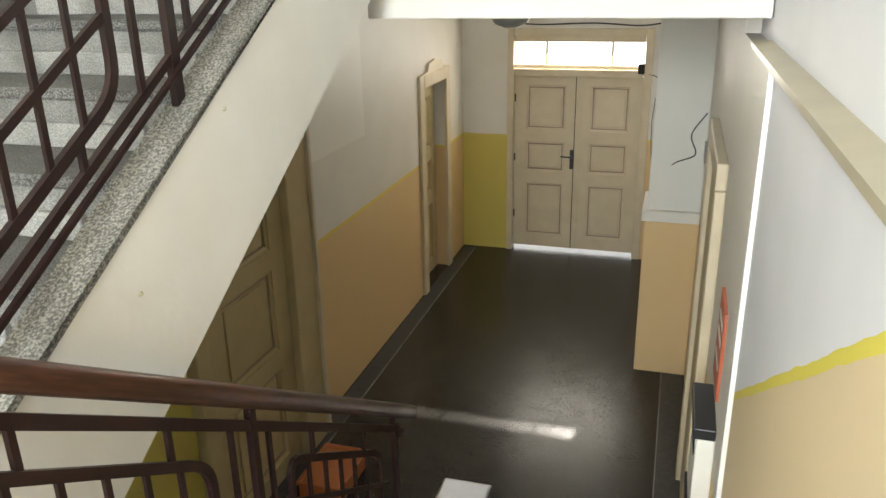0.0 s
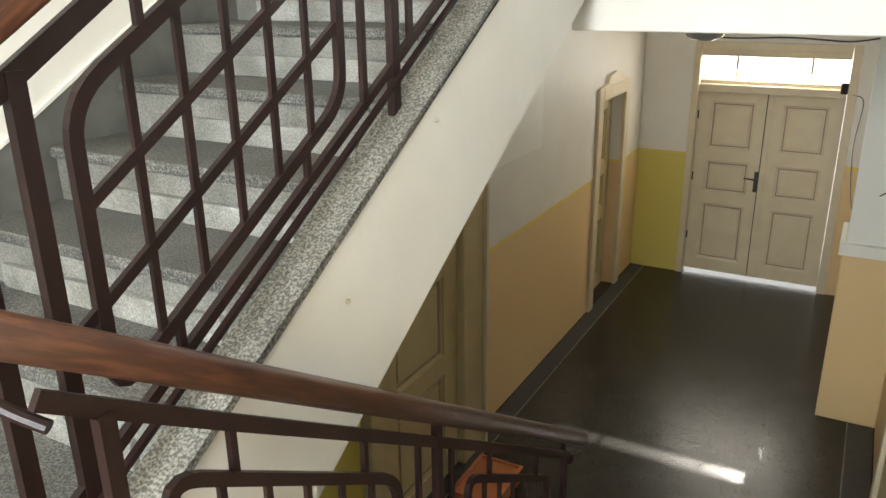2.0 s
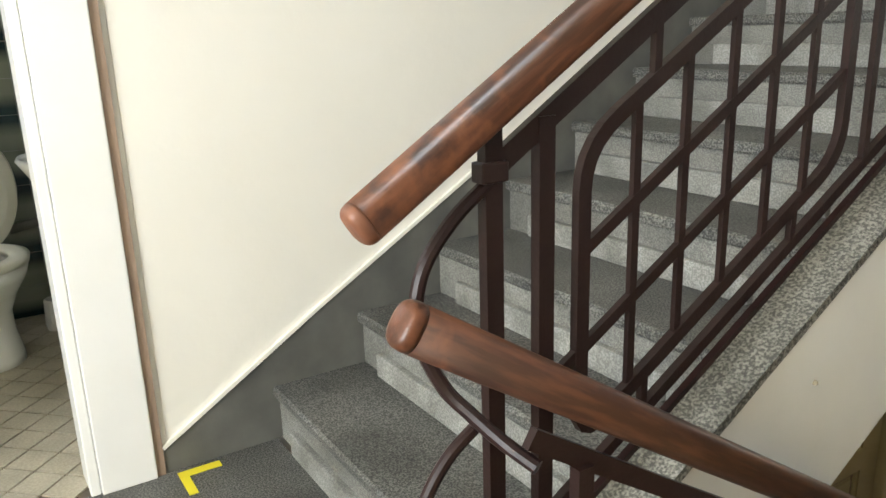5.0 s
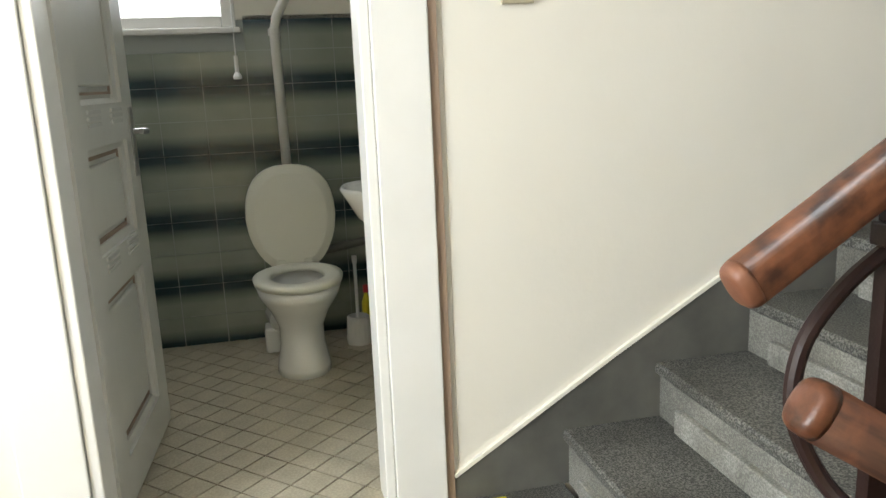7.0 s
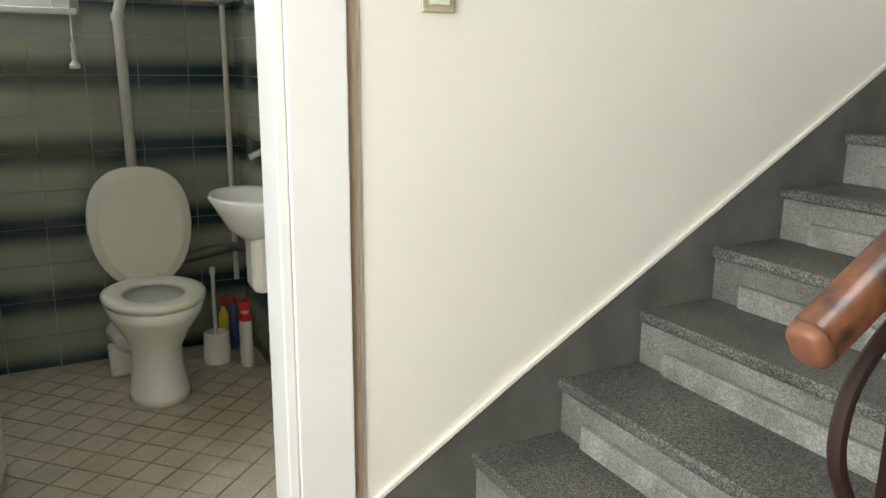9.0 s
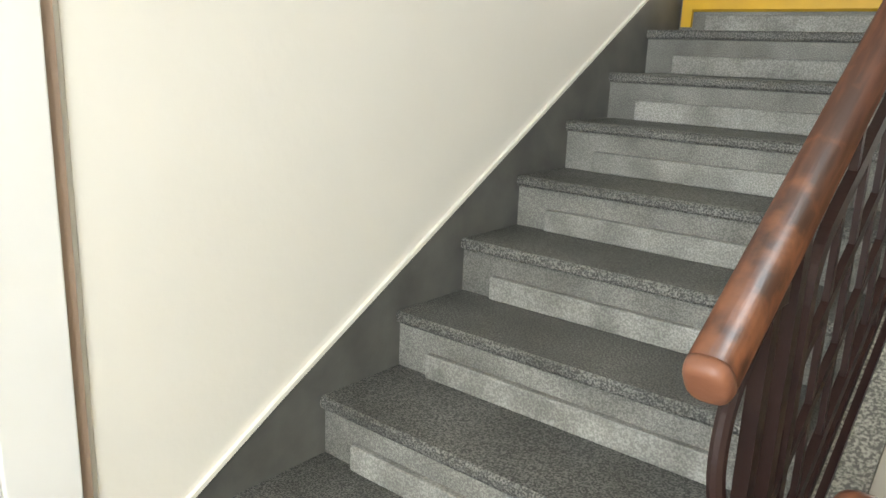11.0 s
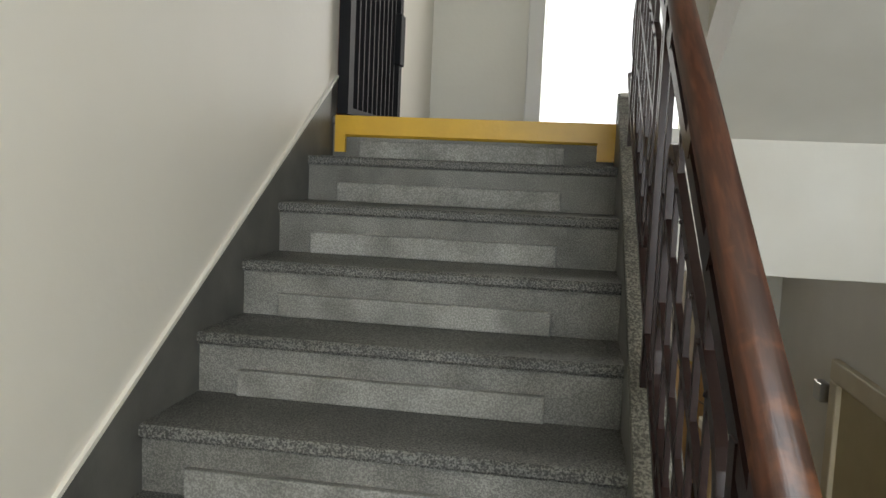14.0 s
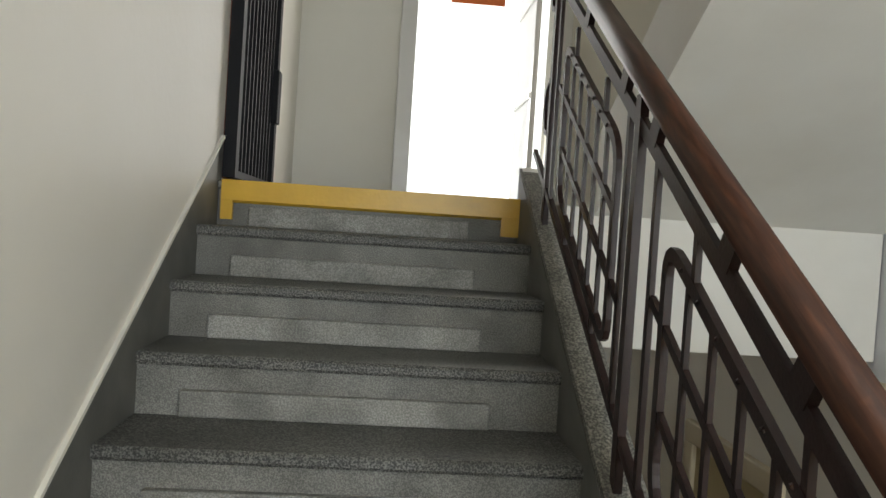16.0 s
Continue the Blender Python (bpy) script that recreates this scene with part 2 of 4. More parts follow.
def prism(bm, pts, axis, a, b):
    """Extrudes a polygon along x ('x': pts are y,z), y (x,z) or z (x,y) from a to b."""
    def place(p, v):
        return {"x": (v, p[0], p[1]), "y": (p[0], v, p[1]), "z": (p[0], p[1], v)}[axis]
    lo, hi = [bm.verts.new(place(p, a)) for p in pts], [bm.verts.new(place(p, b)) for p in pts]
    bm.faces.new(lo)
    bm.faces.new(hi[::-1])
    for i in range(len(pts)):
        j = (i + 1) % len(pts)
        bm.faces.new((lo[i], hi[i], hi[j], lo[j]))
    return bm


def sweep(bm, path, profile, closed=False, side=(1, 0, 0)):
    """A bar with the given cross-section (u along side, v across) along a path of points."""
    rings = []
    n = len(path)
    side = Vector(side)
    for i, p in enumerate(path):
        p = Vector(p)
        before = Vector(path[i - 1]) if (i or closed) else p
        after = Vector(path[(i + 1) % n]) if (i < n - 1 or closed) else p
        d = (after - before).normalized()
        s = (side - d * side.dot(d)).normalized()
        up = d.cross(s)
        a, b = (p - before), (after - p)
        k = 1.0
        if a.length > 1e-6 and b.length > 1e-6:
            k = 1 / max(0.5, math.cos(a.angle(b) / 2))
        rings.append([bm.verts.new(p + s * u + up * v * k) for u, v in profile])
    m = len(profile)
    for i in range(n if closed else n - 1):
        r, q = rings[i], rings[(i + 1) % n]
        for j in range(m):
            bm.faces.new((r[j], r[(j + 1) % m], q[(j + 1) % m], q[j]))
    if not closed:
        bm.faces.new(rings[0][::-1])
        bm.faces.new(rings[-1])
    return bm


def flat(w, t):
    return [(-w / 2, -t / 2), (w / 2, -t / 2), (w / 2, t / 2), (-w / 2, t / 2)]


def tube(r, n=10):
    return [(r * math.cos(2 * math.pi * i / n), r * math.sin(2 * math.pi * i / n)) for i in range(n)]


def lathe(bm, prof, centre=(0, 0, 0), n=24, sx=1.0, sy=1.0):
    rings = [[bm.verts.new((centre[0] + r * sx * math.cos(2 * math.pi * i / n), centre[1] + r * sy * math.sin(2 * math.pi * i / n), centre[2] + z)) for i in range(n)] for r, z in prof]
    for a, b in zip(rings, rings[1:]):
        for i in range(n):
            bm.faces.new((a[i], a[(i + 1) % n], b[(i + 1) % n], b[i]))
    bm.faces.new(rings[0][::-1])
    bm.faces.new(rings[-1])
    return bm


def bmesh_nail(p, r):
    bm = bmesh.new()
    bmesh.ops.create_icosphere(bm, subdivisions=1, radius=r, matrix=Matrix.Translation(p))
    return bm


# ---- plan ----
RISE, RUN = 0.1735, 0.2958
HALL = -2.11
RIGHT = 2.68
DOOR_Y = 8.18
TOP = 9 * RISE
TOP_Y = 8 * RUN
CAP0, CAP1 = 1.183, 1.283
RAIL_X, RAIL_A = 1.217, 1.39


def nose(y):
    return RISE + y * RISE / RUN


def capping(y):
    return 0.245 + 0.603 * y


# setting
structure("floor_hall", bm_box(-0.3, 3.2, 1.0, DOOR_Y + 0.3, HALL - 0.2, HALL), M["hall_floor"], "dark worn polished terrazzo hall floor", "floor")
structure("floor_band", box(bm_box(0.012, 0.16, 2.9, DOOR_Y - 0.01, HALL, HALL + 0.004), 2.50, RIGHT - 0.01, 2.9, 5.43, HALL, HALL + 0.004), M["band"], "black stone border along the hall floor", "floor")
structure("floor_border_line", box(bm_box(0.162, 0.172, 2.9, DOOR_Y - 0.01, HALL, HALL + 0.0045), 2.488, 2.498, 2.9, 5.43, HALL, HALL + 0.0045), M["riser"], "pale strip in the hall floor", "floor")
structure("floor_landing", bm_box(0, RIGHT + 0.01, -3.6, -0.42, -0.2, 0), M["terrazzo"], "grey terrazzo half landing", "floor")
structure("floor_landing_edge", bm_box(0, CAP1, -0.42, 0.0, -0.2, 0), M["terrazzo"], "grey terrazzo landing before the stairs", "floor")
structure("floor_upper", box(bm_box(0, 3.1, 2.44, 4.62, TOP - 0.3, TOP - 0.002), 0, CAP0, TOP_Y + 0.02, 2.44, TOP - 0.3, TOP - 0.002), M["terrazzo"], "grey terrazzo upper floor", "floor")
bm = bm_box(-0.12, 0, -0.32, 5.15, -0.1, 4.7)
box(bm, -0.12, 0, -1.29, -0.32, 2.08, 4.7)
box(bm, -0.12, 0, -3.7, -1.29, -0.1, 4.7)
structure("wall_left", bm, M["stair_wall"], "cream plaster wall beside the stairs", "wall")
structure("wall_hall_left", box(bm_box(-0.25, 0.0, 2.62, 6.62, HALL, -0.1), -0.25, 0, 5.151, 6.62, -0.1, 1.4), M["hall"], "hall wall, white above ochre paint", "wall")
structure("wall_hall_under_stair", bm_box(-0.25, 0.0, -0.5, 2.618, HALL, -0.1), M["hall_yellow"], "yellow painted wall under the stairs", "wall")
bm = bm_box(-0.25, 0, 7.45, DOOR_Y + 0.3, HALL, 1.4)
box(bm, -0.25, 0, 6.62, 7.45, 0.10, 1.4)
structure("wall_hall_left_far", bm, M["hall"], "hall wall round a side door", "wall")
bm = bm_box(0, 0.56, DOOR_Y, DOOR_Y + 0.25, HALL, 1.4)
structure("wall_entrance_yellow", bm, M["hall_yellow"], "white wall with yellow lower paint by the entrance", "wall")
bm = bm_box(2.14, 3.0, DOOR_Y, DOOR_Y + 0.25, HALL, 1.4)
box(bm, 0.56, 2.14, DOOR_Y, DOOR_Y + 0.25, 0.50, 1.4)
structure("wall_entrance", bm, M["hall"], "wall round the entrance door", "wall")
# right wall: stair part, and hall part with its door openings
structure("wall_right", box(bm_box(RIGHT + 0.014, 3.0, -3.7, 1.78, HALL, 0.9), RIGHT + 0.06, 3.0, -3.7, 2.86, 0.9, 4.7), M["flight"], "white wall with a sloping yellow line and cream paint", "wall")
bm = bm_box(RIGHT, 3.0, 1.78, 2.86, HALL, 0.9)
box(bm, RIGHT, 3.0, 2.86, 3.45, HALL, 1.4)
box(bm, RIGHT, 3.0, 3.45, DOOR_Y, HALL, 1.4)
structure("wall_hall_right", bm, M["hall"], "hall wall with a side door, white above ochre", "wall")
structure("wall_upper_right", bm_box(RIGHT + 0.12, 3.0, 2.86, 5.15, 1.4, 4.7), M["white"], "white upper hall wall", "wall")
bm = bm_box(0, 0.78, 4.62, 4.92, TOP - 0.3, 4.7)
box(bm, 1.74, 3.0, 4.62, 4.92, TOP - 0.3, 4.7)
box(bm, 0.78, 1.74, 4.62, 4.92, 3.86, 4.7)
structure("wall_upper_end", bm, M["white"], "white wall round the balcony door", "wall")
bm = bm_box(0, 1.2, -3.9, -3.6, -0.2, 4.7)
box(bm, 2.5, 3.0, -3.9, -3.6, -0.2, 4.7)
box(bm, 1.2, 2.5, -3.9, -3.6, -0.2, 0.95)
box(bm, 1.2, 2.5, -3.9, -3.6, 2.55, 4.7)
structure("wall_landing_back", bm, M["white"], "white wall with the landing window", "wall")
structure("ceiling_stair", bm_box(-0.12, 3.0, -3.9, 5.3, 4.7, 4.8), M["white"], "white ceiling", "ceiling")
structure("ceiling_hall", bm_box(-0.25, 3.0, 2.72, DOOR_Y + 0.3, 1.2, 1.35), M["white"], "white hall ceiling", "ceiling")
structure("beam", bm_box(CAP1 - 0.1, RIGHT + 0.055, 2.42, 2.72, 0.985, TOP - 0.004, bevel=0.006), M["soffit"], "white plastered landing beam", "beam")
prism_bm = prism(bmesh.new(), [(2.42, 1.525), (2.42, 1.70), (-0.4, 3.27), (-0.4, 3.11)], "x", 1.54, RIGHT + 0.055)
structure("soffit_upper_flight", prism_bm, M["soffit"], "white plastered underside of the next flight", "ceiling")
structure("stringer_upper_flight", prism(bmesh.new(), [(2.42, 1.52), (2.42, 1.86), (-0.4, 3.43), (-0.4, 3.09)], "x", 1.50, 1.538), M["soffit"], "plastered side of the next flight", "stairs")
structure("landing_upper", bm_box(0, RIGHT + 0.055, -3.6, -0.4, 3.1, 3.3), M["soffit"], "white underside of the upper landing", "ceiling")
structure("wall_ledge", prism(bmesh.new(), [(RIGHT - 0.005, 0.885), (RIGHT + 0.07, 0.885), (RIGHT + 0.07, 0.915), (RIGHT - 0.005, 0.905)], "y", -3.6, 2.40), M["gold"], "brown worn ledge on the wall", "trim")

# outside
structure("backdrop_entrance", bm_box(-1, 4, 9.6, 9.62, HALL - 0.2, 0.72), glow, "bright daylight outside the entrance", "backdrop")
structure("backdrop_balcony", bm_box(-0.5, 3.2, 5.82, 5.84, TOP - 0.6, 5), glow, "bright daylight outside the balcony", "backdrop")
structure("backdrop_landing", bm_box(-0.5, 3.5, -4.9, -4.88, 0, 4), glow, "bright daylight outside the landing window", "backdrop")
structure("backdrop_toilet", bm_box(-2.9, -2.88, -2.6, 0, 1, 3), glow, "bright daylight outside the toilet window", "backdrop")
# added slab, out of view, cuts the transom sun to a thin strip
structure("porch_roof", bm_box(0.2, 2.5, DOOR_Y + 0.26, DOOR_Y + 0.62, 0.545, 0.65), M["white"], "unseen slab added outside to narrow the sun through the transom", "roof")
structure("ground", bm_box(-60, 60, -60, 60, HALL - 0.6, HALL - 0.22), M["band"], "dark ground around the house", "ground")

# ---- stairs up ----
stairs = thing("staircase", "grey terrazzo stairs with worn pale risers, going up", "stairs")
flank = []
for k in range(1, 10):
    y, z = (k - 1) * RUN, k * RISE
    flank += [(y + 0.018, z - RISE), (y + 0.018, z - 0.03)]
    bm = bmesh.new()
    deep = RUN + 0.03 if k < 9 else 0.32
    prism(bm, [(y + 0.018, z - 0.036), (y + 0.004, z - 0.034), (y, z - 0.026), (y, z - 0.008), (y + 0.008, z), (y + deep, z), (y + deep, z - 0.036)], "x", 0.004, CAP0 + 0.01)
    part("tread", bm, M["terrazzo"], stairs)
    part("riser", bm_box(0.004, CAP0 + 0.01, y + 0.018, y + 0.05, z - RISE - 0.003, z - 0.033), M["riser"], stairs)
    part("riser_panel", bm_box(0.127, 0.984, y - 0.004, y + 0.03, z - RISE, z - RISE + 0.074, bevel=0.005), M["inset"], stairs, "raised pale strip on the riser")
part("yellow_edge", prism(bmesh.new(), [(TOP_Y - 0.004, TOP + 0.003), (TOP_Y - 0.004, TOP - 0.075), (TOP_Y + 0.012, TOP - 0.085), (TOP_Y + 0.012, TOP - 0.02), (TOP_Y + 0.06, TOP + 0.003)], "x", 0.02, CAP0), M["yellow"], stairs, "yellow painted top edge")
part("yellow_end", bm_box(0.02, 0.065, TOP_Y - 0.003, TOP_Y + 0.016, TOP - 0.15, TOP - 0.07), M["yellow"], stairs)
part("yellow_end", bm_box(CAP0 - 0.07, CAP0, TOP_Y - 0.003, TOP_Y + 0.016, TOP - 0.15, TOP - 0.07), M["yellow"], stairs)


def under(y):
    return -0.292 + 0.615 * y


CAP_END = 2.44
part("stringer", prism(bmesh.new(), [(-0.06, 0), (-0.06, capping(-0.06) - 0.02), (CAP_END, capping(CAP_END) - 0.02), (CAP_END, under(CAP_END)), (0.06, under(0.06)), (-0.06, -0.33)], "x", CAP0 + 0.012, CAP1), M["soffit"], stairs, "white plastered outer side")
part("stringer_cap", prism(bmesh.new(), [(-0.065, 0), (-0.065, capping(-0.065)), (2.37, capping(2.37)), (CAP_END + 0.01, capping(2.37) + 0.008), (CAP_END + 0.01, capping(CAP_END) - 0.022), (-0.04, capping(-0.04) - 0.022), (-0.04, 0)], "x", CAP0 + 0.002, CAP1 + 0.006), M["cap"], stairs, "grey terrazzo capping")
part("stringer_inner", prism(bmesh.new(), [(-0.05, 0), (-0.05, capping(-0.05) - 0.024), (CAP_END, capping(CAP_END) - 0.024), (CAP_END, nose(CAP_END) - 0.2), (0.1, -0.1)], "x", CAP0, CAP0 + 0.011), M["skirting"], stairs)
part("slab", prism(bmesh.new(), [(0.06, under(0.06)), (CAP_END, under(CAP_END)), (CAP_END, under(CAP_END) + 0.15), (0.06, under(0.06) + 0.15)], "x", 0.0, CAP0), M["soffit"], stairs, "plastered underside")
for y, h in ((1.13, 0.0), (1.75, 0.02), (2.2, -0.05), (0.7, -0.1)):
    part("nail", bmesh_nail((CAP1 + 0.002, y, nose(y) + h), 0.007), M["gold"], stairs, "rusty nail head in the plaster")
tagged(obj("skirting", prism(bmesh.new(), [(-0.335, 0), (-0.335, 0.076), (0.16, 0.385), (0.9, 0.824), (2.42, 1.728), (2.42, TOP - 0.3), (0.2, 0)], "x", 0, 0.006), M["skirting"]), "dark grey painted skirting along the stairs", "skirting", kind="structure")
tagged(obj("skirting_edge", sweep(bmesh.new(), [(0.004, -0.335, 0.08), (0.004, 0.16, 0.389), (0.004, 0.9, 0.828), (0.004, 2.42, 1.732)], flat(0.016, 0.012)), M["white"]), "white lip along the skirting", "skirting", kind="structure")

# ---- stairs down ----
down = thing("staircase", "grey terrazzo stairs going down to the hall", "stairs")
RA, UA = 2.11 / 12, 0.2705
for k in range(1, 12):
    y, z = -0.42 + UA * k, -RA * k
    part("tread", bm_box(1.36, RIGHT + 0.06, y - UA - 0.0, y + 0.0, z - 0.035, z, bevel=0.005), M["terrazzo"], down)
    part("riser", bm_box(1.36, RIGHT + 0.06, y - UA - 0.004, y - UA + 0.02 - 0.03, z, z + RA - 0.03), M["riser"], down)
part("slab", prism(bmesh.new(), [(-0.42, -0.2), (2.6, HALL), (2.85, HALL), (2.85, HALL + 0.02), (-0.3, -0.1)], "x", 1.36, RIGHT + 0.055), M["soffit"], down)


# ---- railings ----
def handrail(path, parent, wood):
    bm = bmesh.new()
    w, h = 0.026, 0.031
    prof = []
    for i in range(20):
        a = 2 * math.pi * (i + 0.5) / 20
        c, d = math.cos(a), math.sin(a)
        prof.append((w * math.copysign(abs(c) ** 0.7, c), h * math.copysign(abs(d) ** 0.7, d)))
    sweep(bm, path, prof)
    rail = part("handrail", bm, wood, parent, "worn brown wooden handrail", smooth=True)
    d = (Vector(path[0]) - Vector(path[1])).normalized()
    e0 = Vector(path[0]) + d * 0.001
    cap = bmesh.new()
    rounds = ((0.0, 1.0), (0.006, 0.985), (0.011, 0.95), (0.015, 0.88), (0.018, 0.76), (0.0195, 0.55))
    sweep(cap, [e0 + d * a for a, k in rounds], prof)
    for n, v in enumerate(cap.verts):
        a, k = rounds[n // len(prof)]
        centre = e0 + d * a
        v.co = centre + (v.co - centre) * k
    part("rail_end", cap, M["wood_end"] if wood is M["wood"] else wood, rail, "bare worn end of the handrail", smooth=True)
    return rail


def railing_panel(parent, x, base, y0, y1, lo, hi, nbars, cut="both"):
    """A slanted lattice: a frame with rounded corners, upright bars and bars along the slope."""
    r = 0.07
    def P(y, h):
        return (x, y, base(y) + h)
    pts = []
    def corner(cy, ch, sy, sh, rounded):
        if not rounded:
            return [P(cy, ch)]
        out = []
        for i in range(6):
            a = i / 5
            py = cy - sy * r * ((1 - a) ** 2)
            ph = ch - sh * r * (a ** 2)
            out.append((py, ph))
        return [P(*q) for q in out]
    pts += corner(y0, hi, -1, 1, True)[::-1]
    pts += corner(y1, hi, 1, 1, True)
    pts += corner(y1, lo, 1, -1, True)[::-1]
    pts += corner(y0, lo, -1, -1, True)
    frame_bm = sweep(bmesh.new(), pts, flat(0.016, 0.026), closed=True)
    panel = part("panel_frame", frame_bm, M["iron"], parent, "rounded lattice panel of the railing")
    for i in range(1, nbars + 1):
        y = y0 + (y1 - y0) * i / (nbars + 1)
        part("upright_bar", sweep(bmesh.new(), [P(y, lo + 0.01), P(y, hi - 0.01)], flat(0.010, 0.016)), M["iron"], panel)
    for j in (1, 2):
        h = lo + (hi - lo) * j / 3
        reach = (-0.085 if j == 1 else 0.01, 0.075 if j == 2 else -0.01)
        part("slope_bar", sweep(bmesh.new(), [P(y0 + reach[0], h), P(y1 + reach[1], h)], flat(0.012, 0.020)), M["iron"], panel)
    for y in (y0 + (y1 - y0) * 0.22, y0 + (y1 - y0) * 0.8):
        part("spacer", sweep(bmesh.new(), [P(y, lo), P(y, LOWER[parent.name])], flat(0.012, 0.016)), M["iron"], panel)
        part("spacer", sweep(bmesh.new(), [P(y, hi), P(y, UPPER[parent.name])], flat(0.012, 0.016)), M["iron"], panel)
    for i in range(7):
        y = y0 + 0.09 + (y1 - y0 - 0.18) * i / 6
        part("rivet", bmesh_dot(P(y, hi), 0.006), M["iron"], panel)
    return panel


def curve_points(pts, n=6):
    """A smooth run of points through the given ones."""
    pts = [Vector(p) for p in pts]
    ext = [pts[0] * 2 - pts[1], *pts, pts[-1] * 2 - pts[-2]]
    out = []
    for a, b, c, d in zip(ext, ext[1:], ext[2:], ext[3:]):
        for i in range(n):
            t = i / n
            out.append(0.5 * (2 * b + (c - a) * t + (2 * a - 5 * b + 4 * c - d) * t * t + (3 * b - a - 3 * c + d) * t ** 3))
    return out + [pts[-1]]


def bmesh_dot(p, r):
    bm = bmesh.new()
    bmesh.ops.create_icosphere(bm, subdivisions=1, radius=r, matrix=Matrix.Translation((p[0] - 0.008, p[1], p[2])))
    return bm


LOWER, UPPER = {}, {}
rail_up = thing("stair_railing", "brown painted iron lattice railing with a wooden handrail", "railing", "stair railings")
LOWER[rail_up.name], UPPER[rail_up.name] = 0.118, 0.80
X = RAIL_X
def up_line(y0, y1, h):
    return [(X, y0, capping(y0) + h), (X, y1, capping(y1) + h)]


def hand_z(y):
    return 0.957 + 0.635 * (y + 0.271)


handrail([(X + 0.010, -0.262, hand_z(-0.262)), (X + 0.012, 2.45, hand_z(2.45))], rail_up, M["wood"])
part("upper_rail", sweep(bmesh.new(), [(X, -0.06, hand_z(-0.06) - 0.092), (X, 2.42, hand_z(2.42) - 0.092)], flat(0.014, 0.034)), M["iron"], rail_up)
part("lower_rail", sweep(bmesh.new(), up_line(-0.05, 2.3, 0.118), flat(0.016, 0.022)), M["iron"], rail_up)
part("foot_rail", sweep(bmesh.new(), [(X + 0.018, -0.05, capping(-0.05) + 0.086), (X + 0.018, 2.3, capping(2.3) + 0.086)], flat(0.014, 0.012)), M["iron"], rail_up)
for y, w, foot in ((-0.055, 0.030, None), (0.042, 0.030, -0.01), (1.035, 0.034, -0.01), (2.04, 0.034, -0.01)):
    part("post", sweep(bmesh.new(), [(X, y, 0 if foot is None else capping(y) + foot), (X, y, hand_z(y) - (0.03 if foot is None or y > 1 else 0.085))], flat(0.020, w)), M["iron"], rail_up)
part("post_collar", bm_box(X - 0.015, X + 0.015, -0.078, -0.032, 0.985, 1.015, bevel=0.003), M["iron"], rail_up)
for y in (0.90, 1.115, 1.965):
    part("upright_bar", sweep(bmesh.new(), [(X, y, capping(y) + 0.118), (X, y, hand_z(y) - 0.092)], flat(0.012, 0.020)), M["iron"], rail_up)
for y in (0.27, 0.52, 0.90, 1.14, 1.55, 1.9):
    part("rail_bracket", sweep(bmesh.new(), [(X, y, hand_z(y) - 0.055), (X, y + 0.045, hand_z(y + 0.045) - 0.055)], flat(0.018, 0.05)), M["iron"], rail_up)
railing_panel(rail_up, X, capping, 0.12, 0.81, 0.195, 0.70, 5)
railing_panel(rail_up, X, capping, 1.195, 1.84, 0.195, 0.70, 5)
curl = [(X, -0.058, 0.985), (X, -0.125, 0.935), (X + 0.002, -0.176, 0.87), (X + 0.01, -0.19, 0.79), (X + 0.035, -0.168, 0.715), (X + 0.073, -0.147, 0.68), (X + 0.123, -0.13, 0.655), (X + 0.173, -0.109, 0.633)]
part("scroll", sweep(bmesh.new(), curve_points(curl), tube(0.011, 10)), M["iron"], rail_up, "curved iron bar joining the two railings")
curl = [(X + 0.06, -0.128, 0.652), (X + 0.06, -0.18, 0.615), (X + 0.058, -0.22, 0.555), (X + 0.05, -0.243, 0.46), (X + 0.04, -0.25, 0.3), (X + 0.035, -0.25, 0.0)]
part("scroll", sweep(bmesh.new(), curve_points(curl), tube(0.010, 10)), M["iron"], rail_up, "curved iron leg at the foot of the railing")
for z in (1.98, 2.42):
    curl = [(X - 0.004, 2.06, z), (X - 0.004, 2.115, z - 0.03), (X - 0.004, 2.13, z - 0.10), (X - 0.004, 2.10, z - 0.17), (X - 0.004, 2.06, z - 0.19)]
    part("scroll", sweep(bmesh.new(), curve_points(curl), flat(0.014, 0.018)), M["iron"], rail_up, "small curved iron loop on the post")


def a_line(y):
    return 0.876 - 0.639 * (y + 0.293)


rail_down = thing("stair_railing", "brown painted iron railing with a wooden handrail going down", "railing", "stair railings")
LOWER[rail_down.name], UPPER[rail_down.name] = -0.80, -0.095
X = RAIL_A
handrail([(X - 0.01, -0.285, a_line(-0.285)), (X, 0.2, a_line(0.2)), (X, 2.2, a_line(2.2))], rail_down, M["wood_down"])
part("upper_rail", sweep(bmesh.new(), [(X - 0.01, -0.115, a_line(-0.115) - 0.088), (X, 0.2, a_line(0.2) - 0.09), (X, 2.02, a_line(2.02) - 0.09)], flat(0.014, 0.030)), M["iron"], rail_down)
part("lower_rail", sweep(bmesh.new(), [(X, -0.03, a_line(-0.03) - 0.80), (X, 2.0, a_line(2.0) - 0.80)], flat(0.016, 0.024)), M["iron"], rail_down)
for y, top in ((-0.03, 0.10), (0.92, 0.03), (1.97, 0.03)):
    part("post", sweep(bmesh.new(), [(X, y, a_line(y) - 0.97), (X, y, a_line(y) - top)], flat(0.020, 0.028)), M["iron"], rail_down)
for y in (0.82, 1.0):
    part("upright_bar", sweep(bmesh.new(), [(X, y, a_line(y) - 0.8), (X, y, a_line(y) - 0.1)], flat(0.012, 0.016)), M["iron"], rail_down)
